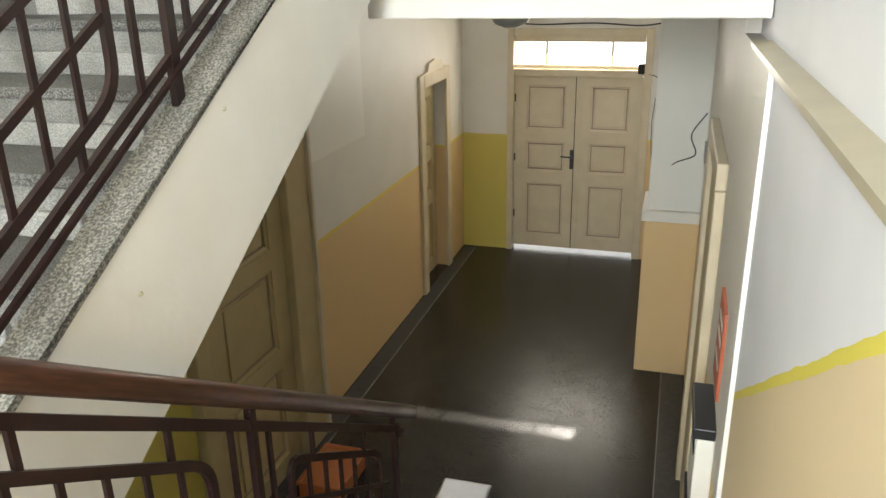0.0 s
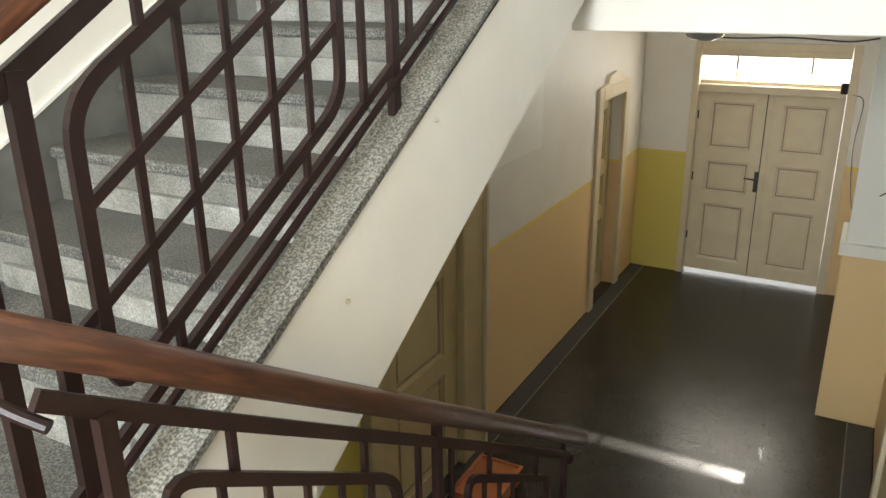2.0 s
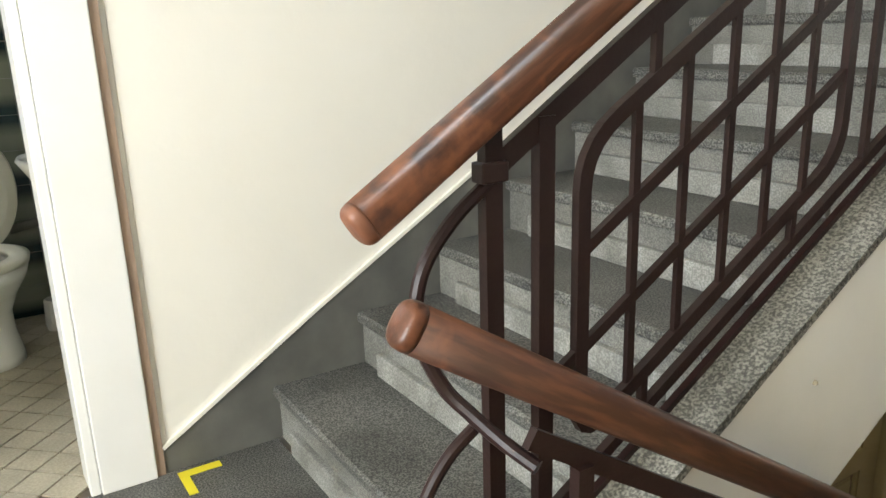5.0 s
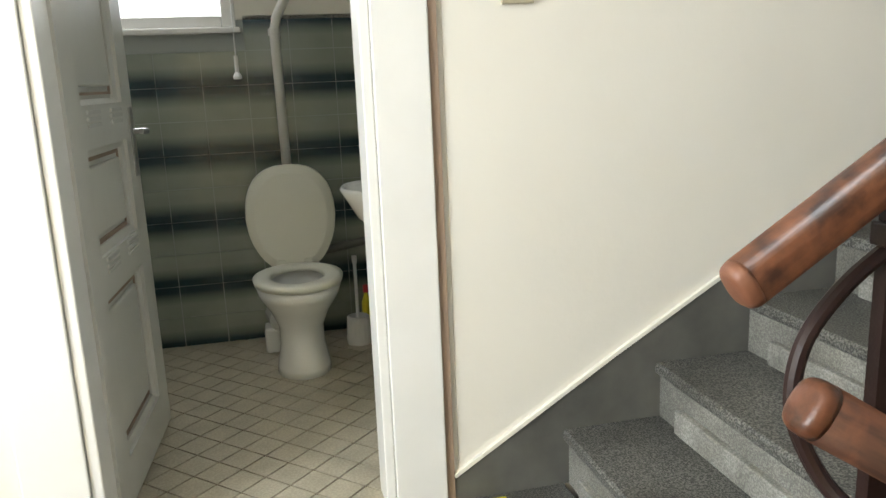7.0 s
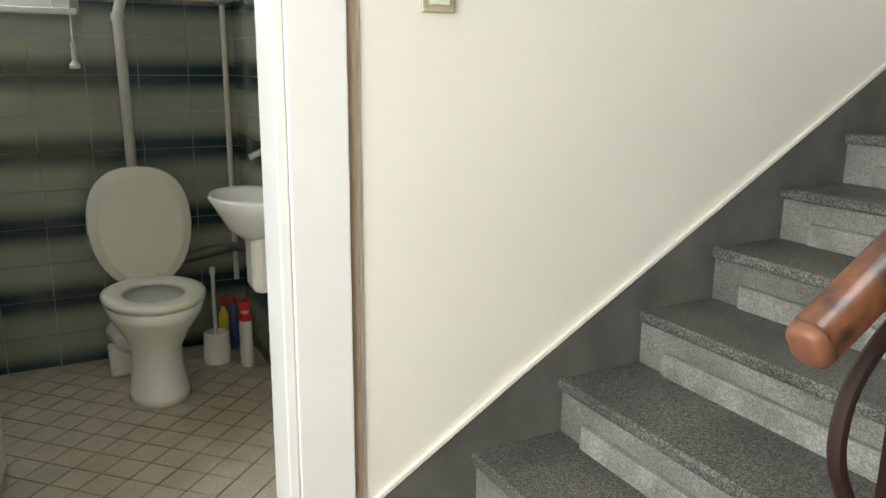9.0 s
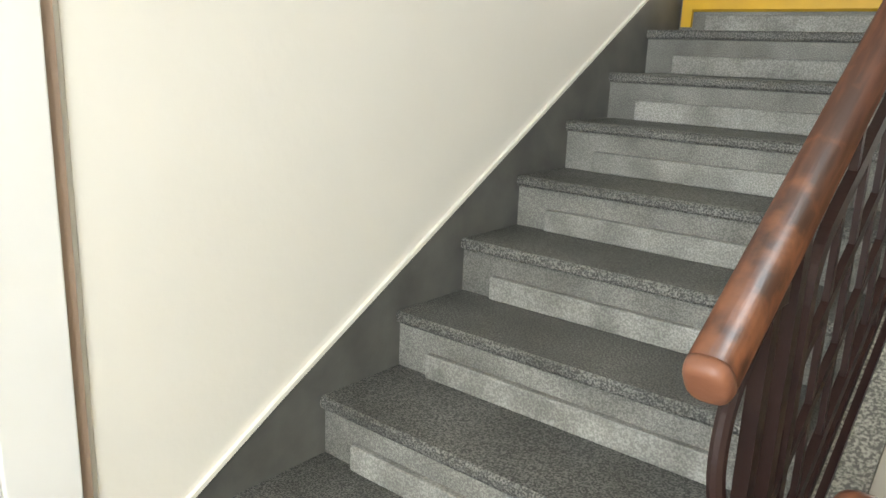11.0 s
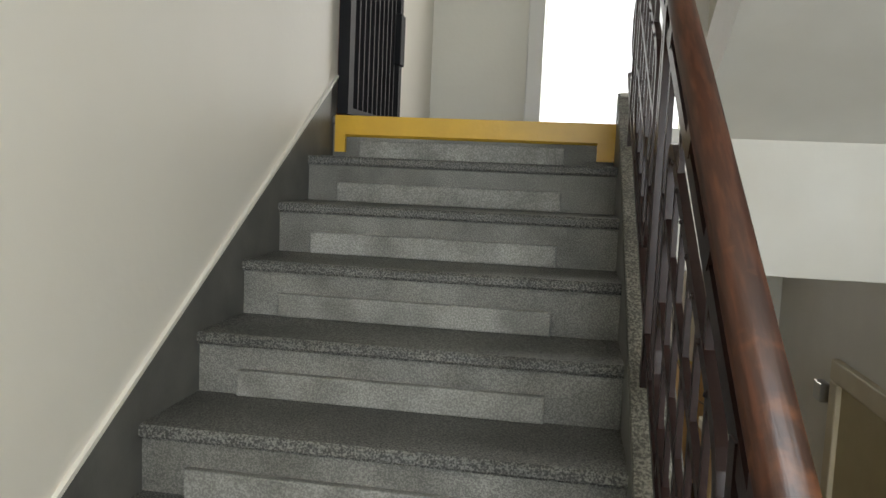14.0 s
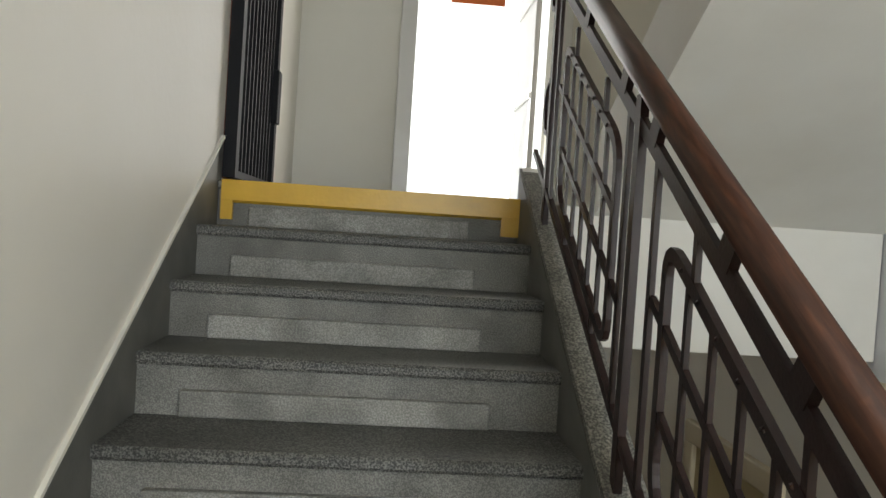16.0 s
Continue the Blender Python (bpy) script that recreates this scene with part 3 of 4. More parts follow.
part("ring", lathe(bmesh.new(), [(0.018, -0.008), (0.026, -0.008), (0.026, 0.008), (0.018, 0.008)], (X, 2.02, a_line(2.02) - 0.11), 12), M["iron"], rail_down)
railing_panel(rail_down, X, a_line, 0.055, 0.72, -0.68, -0.205, 5)
railing_panel(rail_down, X, a_line, 1.10, 1.79, -0.68, -0.205, 5)
tagged(obj("stringer_down", prism(bmesh.new(), [(-0.42, a_line(-0.42) - 1.2), (-0.42, a_line(-0.42) - 0.94), (2.3, a_line(2.3) - 0.94), (2.3, HALL)], "x", 1.34, 1.44), M["riser"]), "terrazzo capped edge of the lower flight", "stairs", kind="structure")


# ---- doors ----
def panel_door(name, label, width, height, panels, mat, depth=0.045, parent=None, ratio=(0.3, 0.2, 0.3)):
    """A leaf in the x-z plane from (0,0): stiles, recessed panels with a moulding."""
    door = parent or thing(name, label, "door")
    body = part("leaf", bm_box(0, width, 0.03, depth + 0.02, 0, height, bevel=0.003), mat, door)
    m = 0.13 * width / 0.7
    part("stile", bm_box(0, m, 0, 0.0305, 0, height), mat, door)
    part("stile", bm_box(width - m, width, 0, 0.0305, 0, height), mat, door)
    prev = 0.0
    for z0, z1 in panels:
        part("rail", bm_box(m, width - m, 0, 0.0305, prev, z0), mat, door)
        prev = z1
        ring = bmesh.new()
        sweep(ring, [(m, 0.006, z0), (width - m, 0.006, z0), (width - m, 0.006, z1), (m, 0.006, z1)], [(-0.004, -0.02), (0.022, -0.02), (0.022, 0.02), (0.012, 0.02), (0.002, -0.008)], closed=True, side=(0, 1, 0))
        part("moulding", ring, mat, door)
        # brown line round each panel: recess shade put in as colour
        groove_shade = sweep(bmesh.new(), [(m + 0.03, 0.028, z0 + 0.03), (width - m - 0.03, 0.028, z0 + 0.03), (width - m - 0.03, 0.028, z1 - 0.03), (m + 0.03, 0.028, z1 - 0.03)], flat(0.006, 0.012), closed=True, side=(0, 1, 0))
        part("groove_shade", groove_shade, M["trim_and_shade_line"], door, "brown line in the panel groove, painted as its shade")
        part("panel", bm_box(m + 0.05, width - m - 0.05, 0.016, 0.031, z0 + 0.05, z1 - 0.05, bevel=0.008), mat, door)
    part("rail", bm_box(m, width - m, 0, 0.0305, prev, height), mat, door)
    return door


def lever(parent, x, z, flip=1, mat=None, y=0.0):
    mat = mat or M["dark_steel"]
    plate = part("lock_plate", bm_box(x - 0.02, x + 0.02, y - 0.006, y + 0.0, z - 0.15, z + 0.08, bevel=0.002), mat, parent, "dark metal lock plate")
    part("handle", sweep(bmesh.new(), [(x, y - 0.006, z), (x, y - 0.05, z), (x - flip * 0.03, y - 0.055, z), (x - flip * 0.12, y - 0.055, z + 0.005)], tube(0.009), side=(0, 0, 1)), mat, plate, "dark metal lever")


LEAF_H = 2.06
ent = thing("door_entrance", "closed cream painted double entrance door, three panels a leaf", "door")
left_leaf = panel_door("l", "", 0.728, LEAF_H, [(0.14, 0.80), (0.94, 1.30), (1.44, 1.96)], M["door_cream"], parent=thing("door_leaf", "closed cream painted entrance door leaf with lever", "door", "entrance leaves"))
lever(left_leaf, 0.68, 1.14)
left_leaf.matrix_world = pose(0.62, DOOR_Y + 0.06, HALL + 0.045)
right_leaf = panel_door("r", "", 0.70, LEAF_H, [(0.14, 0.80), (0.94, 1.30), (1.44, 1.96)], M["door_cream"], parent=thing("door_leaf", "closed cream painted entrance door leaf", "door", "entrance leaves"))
part("cover_strip", bm_box(-0.03, 0.03, -0.012, -0.001, 0, LEAF_H, bevel=0.003), M["door_cream"], right_leaf)
right_leaf.matrix_world = pose(1.36, DOOR_Y + 0.06, HALL + 0.045)
for a in ((0.545, 0.615, HALL, 0.53), (2.065, 2.15, HALL, 0.53)):
    part("jamb", bm_box(a[0], a[1], DOOR_Y - 0.03, DOOR_Y + 0.14, a[2], a[3], bevel=0.006), M["door_cream"], ent)
part("head", bm_box(0.62, 2.06, DOOR_Y - 0.03, DOOR_Y + 0.14, 0.45, 0.53, bevel=0.006), M["door_cream"], ent)
part("transom_bar", bm_box(0.62, 2.06, DOOR_Y - 0.01, DOOR_Y + 0.12, 0.0, 0.085, bevel=0.008), M["door_cream"], ent)
part("transom_sill", bm_box(0.62, 2.06, DOOR_Y + 0.03, DOOR_Y + 0.09, 0.085, 0.13, bevel=0.006), M["door_cream"], ent)
for x in (0.98, 1.71):
    part("glazing_bar", bm_box(x - 0.011, x + 0.011, DOOR_Y + 0.04, DOOR_Y + 0.07, 0.13, 0.38), M["door_cream"], ent)
part("transom_top", bm_box(0.62, 2.06, DOOR_Y + 0.03, DOOR_Y + 0.09, 0.38, 0.45, bevel=0.004), M["door_cream"], ent)
pane = part("pane", bm_box(0.62, 2.06, DOOR_Y + 0.052, DOOR_Y + 0.056, 0.13, 0.38), glass, ent)
pane.visible_shadow = False
part("leaf_joint", bm_box(1.322, 1.329, DOOR_Y + 0.044, DOOR_Y + 0.0595, HALL + 0.045, HALL + 0.045 + LEAF_H), M["dark"], ent, "dark joint between the leaves")
for z in (-1.7, -1.0, -0.3):
    part("hinge", lathe(bmesh.new(), [(0.009, 0), (0.009, 0.09)], (0.625, DOOR_Y + 0.045, z), 8), M["dark_steel"], ent)


def casing(name, label, y0, y1, z0, z1, mat, ornate=True):
    c = thing(name, label, "door")
    w = 0.13
    part("casing_side", bm_box(0, 0.035, y0 - w, y0, z0, z1 + w, bevel=0.008), mat, c)
    part("casing_side", bm_box(0, 0.035, y1, y1 + w, z0, z1 + w, bevel=0.008), mat, c)
    part("casing_head", bm_box(0.001, 0.037, y0, y1, z1, z1 + w, bevel=0.008), mat, c)
    if ornate:
        mid = (y0 + y1) / 2
        part("crest", prism(bmesh.new(), [(y0 - w, z1 + w), (y0 + 0.12, z1 + w + 0.02), (y0 + 0.17, z1 + w + 0.09), (mid, z1 + w + 0.12), (y1 - 0.17, z1 + w + 0.09), (y1 - 0.12, z1 + w + 0.02), (y1 + w, z1 + w)], "x", 0.002, 0.034), mat, c)
    return c


side = casing("door_side", "cream door casing with a stepped crest on the hall wall", 6.65, 7.42, HALL, 0.06, M["door_cream"])
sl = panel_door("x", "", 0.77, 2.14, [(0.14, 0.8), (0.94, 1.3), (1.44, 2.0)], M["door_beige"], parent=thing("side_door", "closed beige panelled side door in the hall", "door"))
lever(sl, 0.06, 1.05, flip=-1)
sl.matrix_world = pose(-0.12, 6.65, HALL + 0.01, 0, 0, 90)
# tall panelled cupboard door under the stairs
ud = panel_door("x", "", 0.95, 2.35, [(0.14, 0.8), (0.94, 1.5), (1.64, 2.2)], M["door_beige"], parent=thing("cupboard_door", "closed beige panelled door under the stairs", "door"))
ud.matrix_world = pose(0.055, 2.60, HALL + 0.005, 0, 0, 90)
us = thing("door_casing", "broad beige door casing beside the cupboard door", "door")
part("casing_side", bm_box(0.0, 0.11, 3.56, 3.86, HALL, 0.35, bevel=0.01), M["door_beige"], us)
part("casing_strip", bm_box(0.0, 0.13, 3.862, 3.90, HALL, 0.35, bevel=0.006), M["door_cream"], us)
part("casing_side", bm_box(0.0, 0.08, 2.47, 2.59, HALL, 0.35, bevel=0.01), M["door_beige"], us)

# right side: door casing, pier, sign, box
rd = thing("door_casing", "cream door casing on the hall wall", "door")
part("casing_side", bm_box(RIGHT - 0.05, RIGHT, 2.92, 3.05, HALL, 0.20, bevel=0.01), M["door_cream"], rd)
part("casing_side", bm_box(RIGHT - 0.05, RIGHT, 3.95, 4.08, HALL, 0.20, bevel=0.01), M["door_cream"], rd)
part("casing_head", bm_box(RIGHT - 0.052, RIGHT, 2.92, 4.08, 0.201, 0.33, bevel=0.01), M["door_cream"], rd)
part("leaf", bm_box(RIGHT - 0.02, RIGHT + 0.02, 3.051, 3.949, HALL, 0.199), M["door_beige"], rd)
part("corner_edge", bm_box(RIGHT - 0.002, RIGHT + 0.014, 1.765, 1.779, HALL, 0.88), M["gloss_white"], rd)
pier = thing("pier", "painted masonry pier with a white ledge", "wall")
part("pier_base", bm_box(2.26, RIGHT, 5.44, 6.0, HALL, -0.76, bevel=0.006), M["hall"], pier)
part("pier_ledge", bm_box(2.235, RIGHT, 5.42, 6.02, -0.759, -0.67, bevel=0.006), M["white"], pier)
part("pier_top", bm_box(2.275, RIGHT, 5.46, 6.0, -0.669, 1.2, bevel=0.006), M["white"], pier)
sign = thing("sign", "faded red rectangular sign on the hall wall", "sign")
part("plate", bm_box(RIGHT - 0.012, RIGHT, 2.12, 2.40, -0.42, -0.05, bevel=0.002), M["red_sign"], sign)
for z in (-0.13, -0.2, -0.3):
    part("text_bar", bm_box(RIGHT - 0.014, RIGHT - 0.0115, 2.17, 2.35, z - 0.015, z + 0.01), M["white"], sign)
mb = thing("letter_box", "small grey metal letter box on the hall wall", "letter box")
part("body", bm_box(RIGHT - 0.07, RIGHT, 2.05, 2.40, -0.95, -0.55, bevel=0.006), M["white"], mb)
part("lid", bm_box(RIGHT - 0.085, RIGHT, 2.04, 2.41, -0.549, -0.50, bevel=0.006), M["dark_steel"], mb)
part("slot", bm_box(RIGHT - 0.074, RIGHT - 0.069, 2.1, 2.35, -0.66, -0.62), M["dark"], mb)
part("bottom_edge", bm_box(RIGHT - 0.08, RIGHT, 2.045, 2.405, -1.0, -0.951), M["dark_steel"], mb)
ctl = thing("junction_box", "small grey box on the hall wall", "electric box")
part("body", bm_box(RIGHT - 0.06, RIGHT, 4.2, 4.34, 0.02, 0.14, bevel=0.01), M["steel"], ctl)

lamp = thing("ceiling_lamp", "round grey glass ceiling lamp in the hall", "lamp")
part("shade", lathe(bmesh.new(), [(0.05, -0.33), (0.13, -0.30), (0.185, -0.22), (0.19, -0.12), (0.14, -0.06), (0.06, -0.05)], (1.05, 5.9, 1.03), 24), M["lamp_glass"], lamp, smooth=True)
part("stem", lathe(bmesh.new(), [(0.03, -0.055), (0.03, 0.17)], (1.05, 5.9, 1.03), 16), M["dark_steel"], lamp)


def cable(label, pts, r=0.005):
    return tagged(obj("cable", sweep(bmesh.new(), curve_points(pts), tube(r, 6), side=(0, 0.3, 1)), M["cable"]), label, "cable")


cable("thin black cable sagging beside the entrance door", [(2.12, DOOR_Y - 0.03, 0.05), (2.22, DOOR_Y - 0.04, -0.02), (2.20, 7.6, -0.35), (2.24, 6.9, -0.62), (2.30, 5.9, -0.55), (2.45, 5.44, -0.28), (2.6, 5.43, -0.20), (2.56, 5.43, -0.05), (2.66, 5.43, 0.12)])
cable("thin cable along the top of the entrance door", [(0.5, DOOR_Y - 0.01, 0.60), (0.9, DOOR_Y - 0.012, 0.57), (1.5, DOOR_Y - 0.012, 0.585), (2.0, DOOR_Y - 0.012, 0.56), (2.3, DOOR_Y - 0.012, 0.60)], 0.008)
camera_box = thing("door_closer", "small black device above the entrance door", "device")
part("body", bm_box(2.0, 2.07, DOOR_Y - 0.06, DOOR_Y - 0.011, 0.05, 0.16, bevel=0.01), M["dark"], camera_box)
tray = thing("doormat_box", "orange brown box on the floor under the stairs", "box")
part("body", bm_box(0.25, 0.55, 3.1, 3.55, HALL + 0.004, HALL + 0.12, bevel=0.01), M["copper"], tray)
part("rim", sweep(bmesh.new(), [(0.25, 3.1, HALL + 0.125), (0.55, 3.1, HALL + 0.125), (0.55, 3.55, HALL + 0.125), (0.25, 3.55, HALL + 0.125)], flat(0.02, 0.02), closed=True, side=(0, 0, 1)), M["copper"], tray)
bin_ob = thing("metal_bin", "pale grey metal bin at the foot of the stairs", "bin")
part("body", bm_box(1.36, 1.62, 2.55, 2.8, HALL, HALL + 0.55, bevel=0.02), M["steel"], bin_ob)
part("lid", bm_box(1.35, 1.63, 2.54, 2.81, HALL + 0.551, HALL + 0.60, bevel=0.015), M["steel"], bin_ob)

# tape on the landing
tape = thing("floor_tape", "yellow marking tape in an L on the landing", "tape")
part("strip", bm_box(0.03, 0.06, -0.31, -0.19, 0.0, 0.003), M["tape"], tape)
part("strip", bm_box(0.061, 0.16, -0.31, -0.285, 0.0, 0.003), M["tape"], tape)

# light switch
sw = thing("light_switch", "beige square light switch on the stair wall", "switch")
part("plate", bm_box(0, 0.012, -0.162, -0.074, 1.385, 1.473, bevel=0.003), M["gold"], sw)
part("rocker", bm_box(0.012, 0.018, -0.145, -0.091, 1.402, 1.456, bevel=0.002), M["plastic"], sw)

# ---- upper floor ----
gate = thing("security_gate", "black iron security gate before a brown door", "gate")
part("gate_frame", sweep(bmesh.new(), [(0.03, 2.46, TOP + 0.03), (0.03, 3.40, TOP + 0.03), (0.03, 3.40, TOP + 2.1), (0.03, 2.46, TOP + 2.1)], flat(0.05, 0.05), closed=True, side=(1, 0, 0)), M["black_iron"], gate)
for i in range(1, 11):
    y = 2.46 + 0.94 * i / 11
    part("gate_bar", bm_box(0.02, 0.04, y - 0.009, y + 0.009, TOP + 0.05, TOP + 2.08), M["black_iron"], gate)
part("lock_case", bm_box(0.02, 0.07, 3.33, 3.43, TOP + 0.35, TOP + 0.62, bevel=0.005), M["black_iron"], gate)
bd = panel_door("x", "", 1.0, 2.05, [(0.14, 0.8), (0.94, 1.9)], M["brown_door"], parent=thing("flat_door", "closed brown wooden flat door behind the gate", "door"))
bd.matrix_world = pose(0.006, 2.44, TOP + 0.01, 0, 0, 90)
bd.scale = (1, 0.1, 1)
bal = thing("balcony_door", "white balcony door frame in bright daylight", "door")
part("jamb", bm_box(0.67, 0.78, 4.55, 4.62, TOP, 3.86, bevel=0.008), M["gloss_white"], bal)
part("jamb", bm_box(1.74, 1.84, 4.55, 4.62, TOP, 3.86, bevel=0.008), M["gloss_white"], bal)
leafb = part("leaf", bm_box(1.60, 1.64, 4.67, 5.37, TOP + 0.05, 3.76, bevel=0.006), M["gloss_white"], bal)
for z in (2.4, 3.1):
    part("glazing_bar", bm_box(1.59, 1.599, 4.68, 5.36, z - 0.02, z + 0.02), M["gloss_white"], leafb)
part("sign_strip", bm_box(1.02, 1.41, 4.90, 4.91, 3.06, 3.35), M["orange"], bal, "orange strip in the daylight")

# ---- toilet ----
BX, RY, LY, WT = -1.72, -0.23, -1.75, 1.495
bm = bm_box(BX - 0.12, BX, LY - 0.1, RY, -0.1, 1.465)
box(bm, BX - 0.12, BX, -0.86, RY, 1.465, 2.7)
box(bm, BX - 0.12, BX, LY - 0.1, -1.62, 1.465, 2.7)
box(bm, BX - 0.12, BX, -1.62, -0.86, 2.1, 2.7)
structure("wall_toilet_back", bm, M["pale_grout"], "toilet wall, tiled below and white above", "wall")
structure("wall_toilet_back_upper", bm_box(BX, BX + 0.006, -0.862, RY, WT, 2.7), M["white"], "white plaster above the tiles", "wall")
structure("wall_toilet_right", bm_box(BX - 0.12, -0.121, RY, RY + 0.08, -0.1, 2.7), M["pale_grout"], "tiled toilet side wall", "wall")
structure("wall_toilet_left", bm_box(BX - 0.12, -0.121, LY - 0.1, LY, -0.1, 2.7), M["white"], "white toilet side wall", "wall")
structure("ceiling_toilet", bm_box(BX - 0.12, -0.121, LY - 0.1, RY + 0.08, 2.7, 2.8), M["white"], "white toilet ceiling", "ceiling")
floor_wc = structure("floor_toilet", bm_box(BX, 0.0, LY, RY, -0.1, -0.005), M["grout"], "beige square tiles laid diagonally with brown joints", "floor")
wcwin = thing("window_toilet", "small white framed toilet window", "window")
for a in ((-1.62, -1.56, 1.465, 2.1), (-0.92, -0.86, 1.465, 2.1)):
    part("window_frame", bm_box(BX - 0.06, BX + 0.02, *a, bevel=0.006), M["gloss_white"], wcwin)
for a in ((1.465, 1.515), (2.045, 2.1)):
    part("window_frame", bm_box(BX - 0.06, BX + 0.018, -1.559, -0.921, *a, bevel=0.006), M["gloss_white"], wcwin)
part("window_sill", bm_box(BX - 0.06, BX + 0.05, -1.64, -0.84, 1.437, 1.464, bevel=0.006), M["gloss_white"], wcwin)

# door frame and leaf
wcd = thing("door_frame", "white gloss painted toilet door frame", "door")
part("trim_board", bm_box(0, 0.022, -0.507, -0.36, 0, 2.2, bevel=0.004), M["gloss_white"], wcd)
part("trim_joint", bm_box(0, 0.012, -0.359, -0.336, 0.0, 2.2), M["trim_and_shade_line"], wcd)
part("jamb", bm_box(-0.13, 0.012, -0.535, -0.508, 0, 2.1, bevel=0.004), M["gloss_white"], wcd)
part("jamb", bm_box(-0.13, 0.012, -1.30, -1.27, 0, 2.1, bevel=0.004), M["gloss_white"], wcd)
part("trim_board", bm_box(0, 0.022, -1.46, -1.301, 0, 2.2, bevel=0.004), M["gloss_white"], wcd)
part("trim_head", bm_box(0.001, 0.02, -1.30, -0.508, 2.1, 2.2, bevel=0.004), M["gloss_white"], wcd)
part("fill", bm_box(-0.119, -0.001, -0.507, -0.321, 0, 2.079), M["white"], wcd)
wl = panel_door("x", "", 0.72, 2.05, [(0.14, 0.62), (0.74, 1.04), (1.16, 1.92)], M["grey_leaf"], parent=thing("toilet_door", "open grey white panelled toilet door", "door"))
lever(wl, 0.67, 1.06, mat=M["steel"])
for x0, x1 in ((0.17, 0.30), (0.42, 0.55)):
    for z in (0.70, 1.11):
        for q in range(3):
            part("slot", bm_box(x0, x1, -0.006, -0.001, z - 0.012 + q * 0.018, z - 0.002 + q * 0.018), M["gloss_white"], wl)
wl.matrix_world = pose(-0.13, -1.262, 0.012, 0, 0, 180 - 4) @ Matrix.Translation((0, 0, 0))

# toilet bowl
toilet = thing("toilet", "white ceramic toilet with the lid up", "toilet")
TX, TY = -1.235, -0.695
bm = bmesh.new()
prof = [(0.115, 0.0, 0.0), (0.112, 0.03, 0.0), (0.095, 0.12, -0.01), (0.095, 0.2, -0.01), (0.125, 0.28, 0.02), (0.165, 0.35, 0.04), (0.178, 0.40, 0.05)]
rings = []
for r, z, dx in prof:
    rings.append([bm.verts.new((TX + dx + r * 1.3 * math.cos(a), TY + r * math.sin(a), z)) for a in [2 * math.pi * i / 28 for i in range(28)]])
for a, b in zip(rings, rings[1:]):
    for i in range(28):
        bm.faces.new((a[i], a[(i + 1) % 28], b[(i + 1) % 28], b[i]))
bm.faces.new(rings[0][::-1])
inner = [[bm.verts.new((TX + dx + r * 1.3 * math.cos(a), TY + r * math.sin(a), z)) for a in [2 * math.pi * i / 28 for i in range(28)]] for r, z, dx in ((0.145, 0.40, 0.05), (0.12, 0.32, 0.04), (0.05, 0.24, 0.0))]
for a, b in zip([rings[-1]] + inner, inner):
    for i in range(28):
        bm.faces.new((a[i], a[(i + 1) % 28], b[(i + 1) % 28], b[i]))
bm.faces.new(inner[-1])
part("bowl", bm, M["ceramic"], toilet, smooth=True)
part("drain", sweep(bmesh.new(), [(TX - 0.1, TY - 0.03, 0.2), (TX - 0.25, TY - 0.08, 0.15), (BX + 0.01, TY - 0.1, 0.12)], tube(0.055, 14), side=(0, 0, 1)), M["ceramic"], toilet)
part("foot_rear", bm_box(BX + 0.14, BX + 0.26, TY - 0.16, TY - 0.06, 0, 0.12, bevel=0.015), M["ceramic"], toilet)
seat_bm = bmesh.new()
ra = []
for r, z in ((0.182, 0.405), (0.186, 0.425), (0.165, 0.432), (0.115, 0.428), (0.108, 0.41)):
    ra.append([seat_bm.verts.new((TX + 0.05 + r * 1.28 * math.cos(a) + (0.0 if math.cos(a) > 0 else -0.01), TY + r * math.sin(a), z)) for a in [2 * math.pi * i / 32 for i in range(32)]])
for k in range(5):
    a, b = ra[k], ra[(k + 1) % 5]
    for i in range(32):
        seat_bm.faces.new((a[i], a[(i + 1) % 32], b[(i + 1) % 32], b[i]))
part("seat", seat_bm, M["plastic"], toilet, "off-white plastic seat", smooth=True)
lid_bm = bmesh.new()
lid_front, lid_back = [], []
for i in range(32):
    a = 2 * math.pi * i / 32
    sgn = lambda q: (1 if q > 0 else -1) * abs(q) ** 0.8
    u, v = 0.192 * sgn(math.sin(a)), 0.235 * sgn(math.cos(a))
    u *= 1 - 0.16 * max(0, -math.cos(a))
    z = 0.625 + v
    x = TX - 0.20 - 0.12 * (z - 0.43)
    lid_front.append(lid_bm.verts.new((x + 0.02, TY + u, z)))
    lid_back.append(lid_bm.verts.new((x - 0.012, TY + u * 1.03, z)))
mid_v = [lid_bm.verts.new((v.co.x + 0.012, TY + (v.co.y - TY) * 0.82, 0.625 + (v.co.z - 0.625) * 0.84)) for v in lid_front]
for i in range(32):
    j = (i + 1) % 32
    lid_bm.faces.new((lid_front[i], lid_front[j], lid_back[j], lid_back[i]))
    lid_bm.faces.new((lid_front[i], lid_front[j], mid_v[j], mid_v[i]))
lid_bm.faces.new(lid_back)
lid_bm.faces.new(mid_v)
part("lid", lid_bm, M["plastic"], toilet, "raised off-white lid", smooth=False)
for dy in (-0.06, 0.06):
    part("hinge", bm_box(TX - 0.215, TX - 0.16, TY + dy - 0.02, TY + dy + 0.02, 0.40, 0.45, bevel=0.008), M["plastic"], toilet)

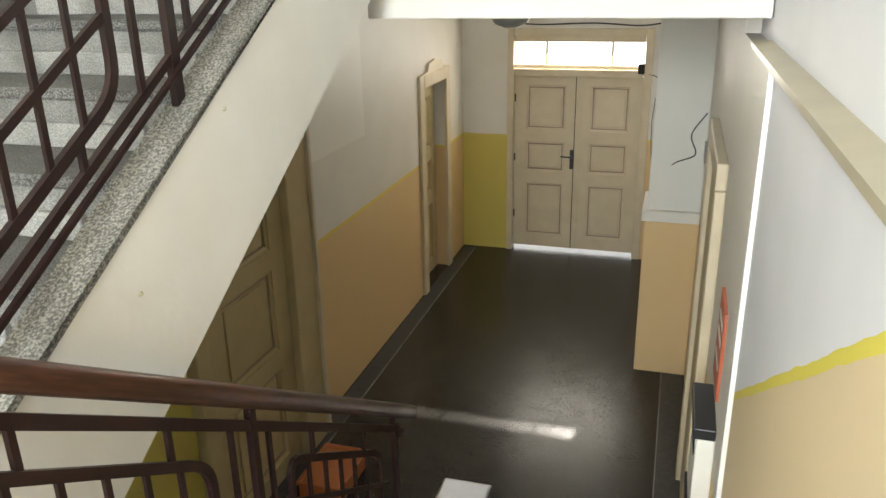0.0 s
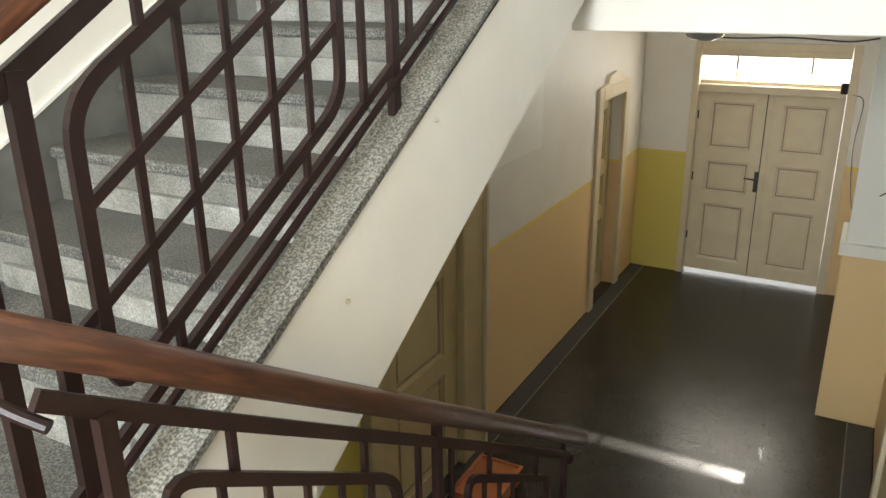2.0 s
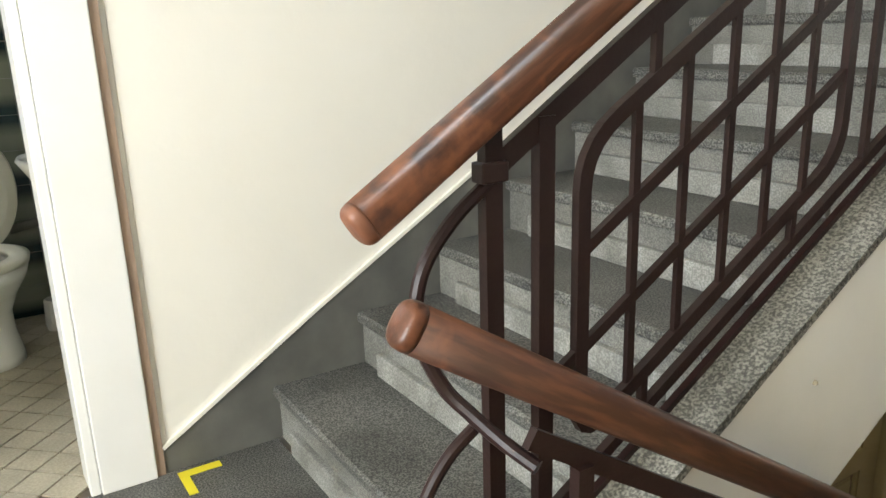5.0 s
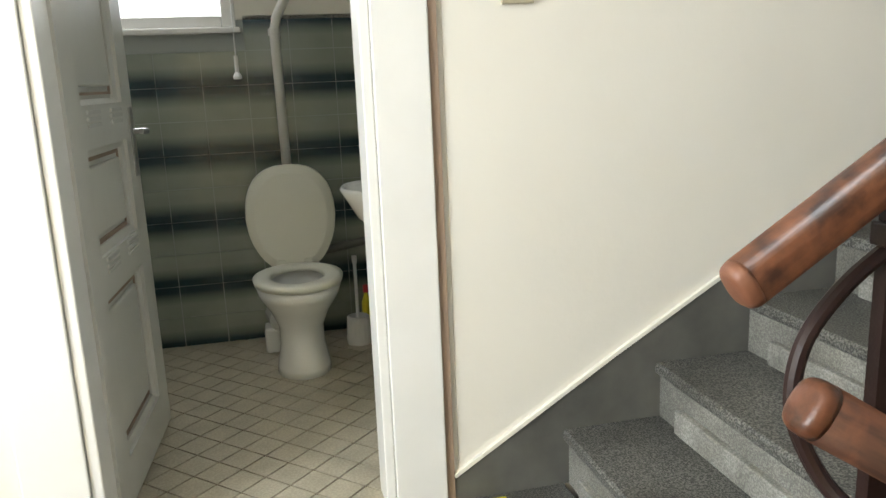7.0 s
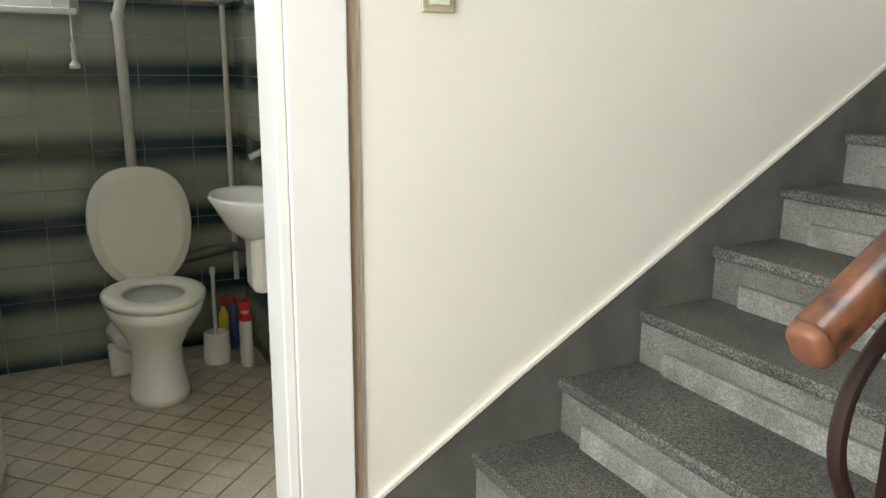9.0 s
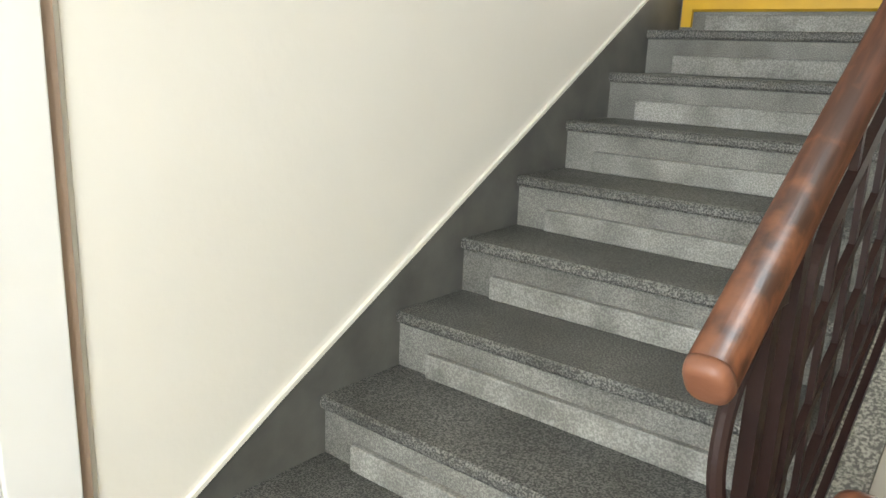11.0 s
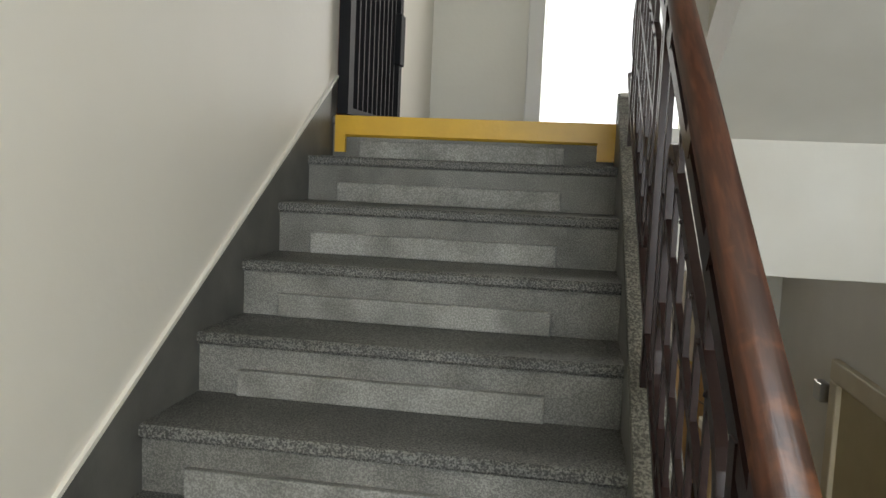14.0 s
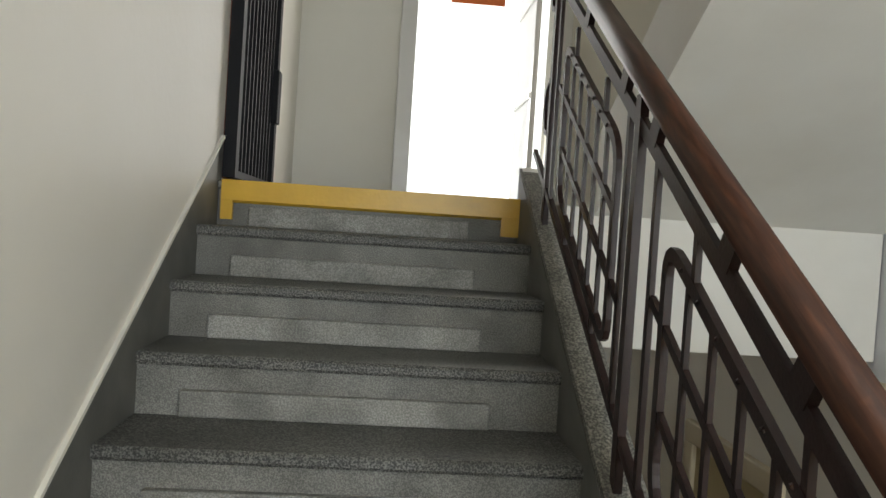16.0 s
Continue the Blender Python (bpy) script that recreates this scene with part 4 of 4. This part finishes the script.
pipe = thing("flush_pipe", "grey painted flush pipe on the tiled wall", "pipe")
part("tube", sweep(bmesh.new(), [(BX + 0.05, TY + 0.01, 0.4), (BX + 0.05, TY + 0.0, 1.44), (BX + 0.05, TY + 0.015, 1.50), (BX + 0.07, TY + 0.06, 1.58), (BX + 0.10, TY + 0.09, 1.68), (BX + 0.12, TY + 0.09, 2.2)], tube(0.022, 12), side=(0, 1, 0)), M["grey_leaf"], pipe, smooth=True)
part("clip", lathe(bmesh.new(), [(0.027, 0), (0.027, 0.03)], (BX + 0.05, TY, 1.42), 12), M["grey_leaf"], pipe)
cistern = thing("cistern", "white plastic high cistern", "cistern")
part("tank", bm_box(BX + 0.01, BX + 0.22, TY - 0.2, TY + 0.28, 2.2, 2.52, bevel=0.02), M["white_plastic"], cistern)
pull = thing("pull_cord", "white flush pull cord with a plastic grip", "cord")
part("cord", sweep(bmesh.new(), [(BX + 0.14, -0.87, 2.2), (BX + 0.14, -0.87, 1.32)], tube(0.003, 6), side=(0, 1, 0)), M["white_plastic"], pull)
part("grip", lathe(bmesh.new(), [(0.018, 0), (0.02, 0.012), (0.009, 0.03), (0.009, 0.10)], (BX + 0.14, -0.87, 1.235), 12), M["white_plastic"], pull)
vent = thing("corner_pipe", "thin grey pipe in the tiled corner", "pipe")
part("tube", sweep(bmesh.new(), [(BX + 0.03, RY - 0.05, 0.3), (BX + 0.03, RY - 0.05, 1.5), (BX + 0.04, RY - 0.04, 1.62), (BX + 0.05, RY - 0.03, 2.3)], tube(0.012, 8), side=(0, 1, 0)), M["grey_leaf"], vent)
part("tap", bm_box(BX + 0.04, BX + 0.08, RY - 0.08, RY - 0.04, 1.50, 1.53, bevel=0.005), M["steel"], vent)
waste = thing("waste_pipe", "grey plastic waste pipe along the wall", "pipe")
part("tube", sweep(bmesh.new(), [(BX + 0.06, TY + 0.15, 0.42), (BX + 0.06, RY - 0.06, 0.46), (BX + 0.35, RY - 0.05, 0.50)], tube(0.02, 10), side=(0, 0, 1)), M["skirting"], waste)

basin = thing("wash_basin", "small white ceramic wash basin on the side wall", "basin")
bm = bmesh.new()
lathe(bm, [(0.06, -0.15), (0.13, -0.11), (0.19, -0.04), (0.225, 0.0), (0.215, 0.012), (0.19, 0.0), (0.14, -0.06), (0.04, -0.09)], (-0.95, RY - 0.14, 0.80), 28, 0.9, 0.66)
part("bowl", bm, M["ceramic"], basin, smooth=True)
part("back", bm_box(-1.13, -0.77, RY - 0.05, RY - 0.01, 0.66, 0.83, bevel=0.015), M["ceramic"], basin)
part("trap_cover", bm_box(-1.02, -0.88, RY - 0.16, RY - 0.01, 0.45, 0.67, bevel=0.03), M["ceramic"], basin)
part("faucet", sweep(bmesh.new(), [(-0.95, RY - 0.04, 0.83), (-0.95, RY - 0.04, 0.93), (-0.95, RY - 0.07, 0.97), (-0.95, RY - 0.14, 0.94)], tube(0.011, 8), side=(1, 0, 0)), M["steel"], basin)

brush = thing("toilet_brush", "white toilet brush in its round holder", "brush")
part("holder", lathe(bmesh.new(), [(0.055, 0), (0.058, 0.02), (0.052, 0.13), (0.045, 0.135), (0.043, 0.1)], (-1.48, -0.425, 0), 18), M["white_plastic"], brush)
part("handle", lathe(bmesh.new(), [(0.008, 0.1), (0.008, 0.38), (0.012, 0.39), (0.012, 0.42)], (-1.485, -0.425, 0), 10), M["white_plastic"], brush)


def bottle(label, x, y, h, r, mat, cap, neck=0.4):
    b = thing("bottle", label, "bottle", "cleaning bottles")
    part("body", lathe(bmesh.new(), [(r * 0.95, 0), (r, 0.01), (r, h * 0.66), (r * neck, h * 0.82), (r * neck, h * 0.86)], (x, y, 0), 16, 1, 0.75), mat, b)
    part("cap", lathe(bmesh.new(), [(r * neck * 1.1, h * 0.861), (r * neck * 1.1, h), (r * neck * 0.6, h * 1.01)], (x, y, 0), 14), cap, b)
    return b


b1 = bottle("white cleaning bottle with a red spray head", -1.38, -0.32, 0.29, 0.036, M["white_plastic"], M["red"], 0.6)
part("label_band", lathe(bmesh.new(), [(0.0368, 0.205), (0.0368, 0.235)], (-1.38, -0.32, 0), 16, 1, 0.75), M["red"], b1)
bottle("red and yellow cleaning bottle behind the brush", -1.58, -0.37, 0.25, 0.03, M["tape"], M["red"])
bottle("blue and red cleaning bottle in the corner", -1.62, -0.32, 0.24, 0.03, M["blue"], M["red"])

# tiles last
TW, TH = 0.20, 0.1525
def tile_mesh_for(w, h, name):
    bm = bm_box(0, 0.006, -w / 2 + 0.0015, w / 2 - 0.0015, -h / 2 + 0.0015, h / 2 - 0.0015)
    me = bpy.data.meshes.new(name)
    bm.to_mesh(me)
    bm.free()
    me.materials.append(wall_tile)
    return me
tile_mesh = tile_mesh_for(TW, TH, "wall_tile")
back_wall, right_wall = bpy.data.objects["wall_toilet_back"], bpy.data.objects["wall_toilet_right"]
for row in range(10):
    z = 1.209 + 2 * TH - TH / 2 - row * TH
    turn = 180 if row % 2 == 0 else 0
    for i in range(8):
        y = RY - TW / 2 - i * TW
        if z > 1.36 and y < -0.85:
            continue
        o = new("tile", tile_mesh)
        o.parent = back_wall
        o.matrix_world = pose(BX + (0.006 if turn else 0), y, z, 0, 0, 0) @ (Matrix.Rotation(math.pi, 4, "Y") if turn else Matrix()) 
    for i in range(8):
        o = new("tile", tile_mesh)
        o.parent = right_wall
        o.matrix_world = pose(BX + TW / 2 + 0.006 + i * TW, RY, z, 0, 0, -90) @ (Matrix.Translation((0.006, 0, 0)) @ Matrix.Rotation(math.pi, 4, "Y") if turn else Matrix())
FT = 0.105
fbm = bm_box(-FT / 2 + 0.003, FT / 2 - 0.003, -FT / 2 + 0.003, FT / 2 - 0.003, -0.005, 0)
fme = bpy.data.meshes.new("floor_tile")
fbm.to_mesh(fme)
fbm.free()
fme.materials.append(M["floor_tile"])
for i in range(-24, 25):
    for j in range(-24, 25):
        x, y = -0.9 + (i + j) * FT * 0.7071, -0.8 + (i - j) * FT * 0.7071
        if BX - 0.05 < x < -0.05 and -1.7 < y < RY + 0.05:
            o = new("tile", fme)
            o.parent = floor_wc
            o.matrix_world = pose(x, y, 0, 0, 0, 45)
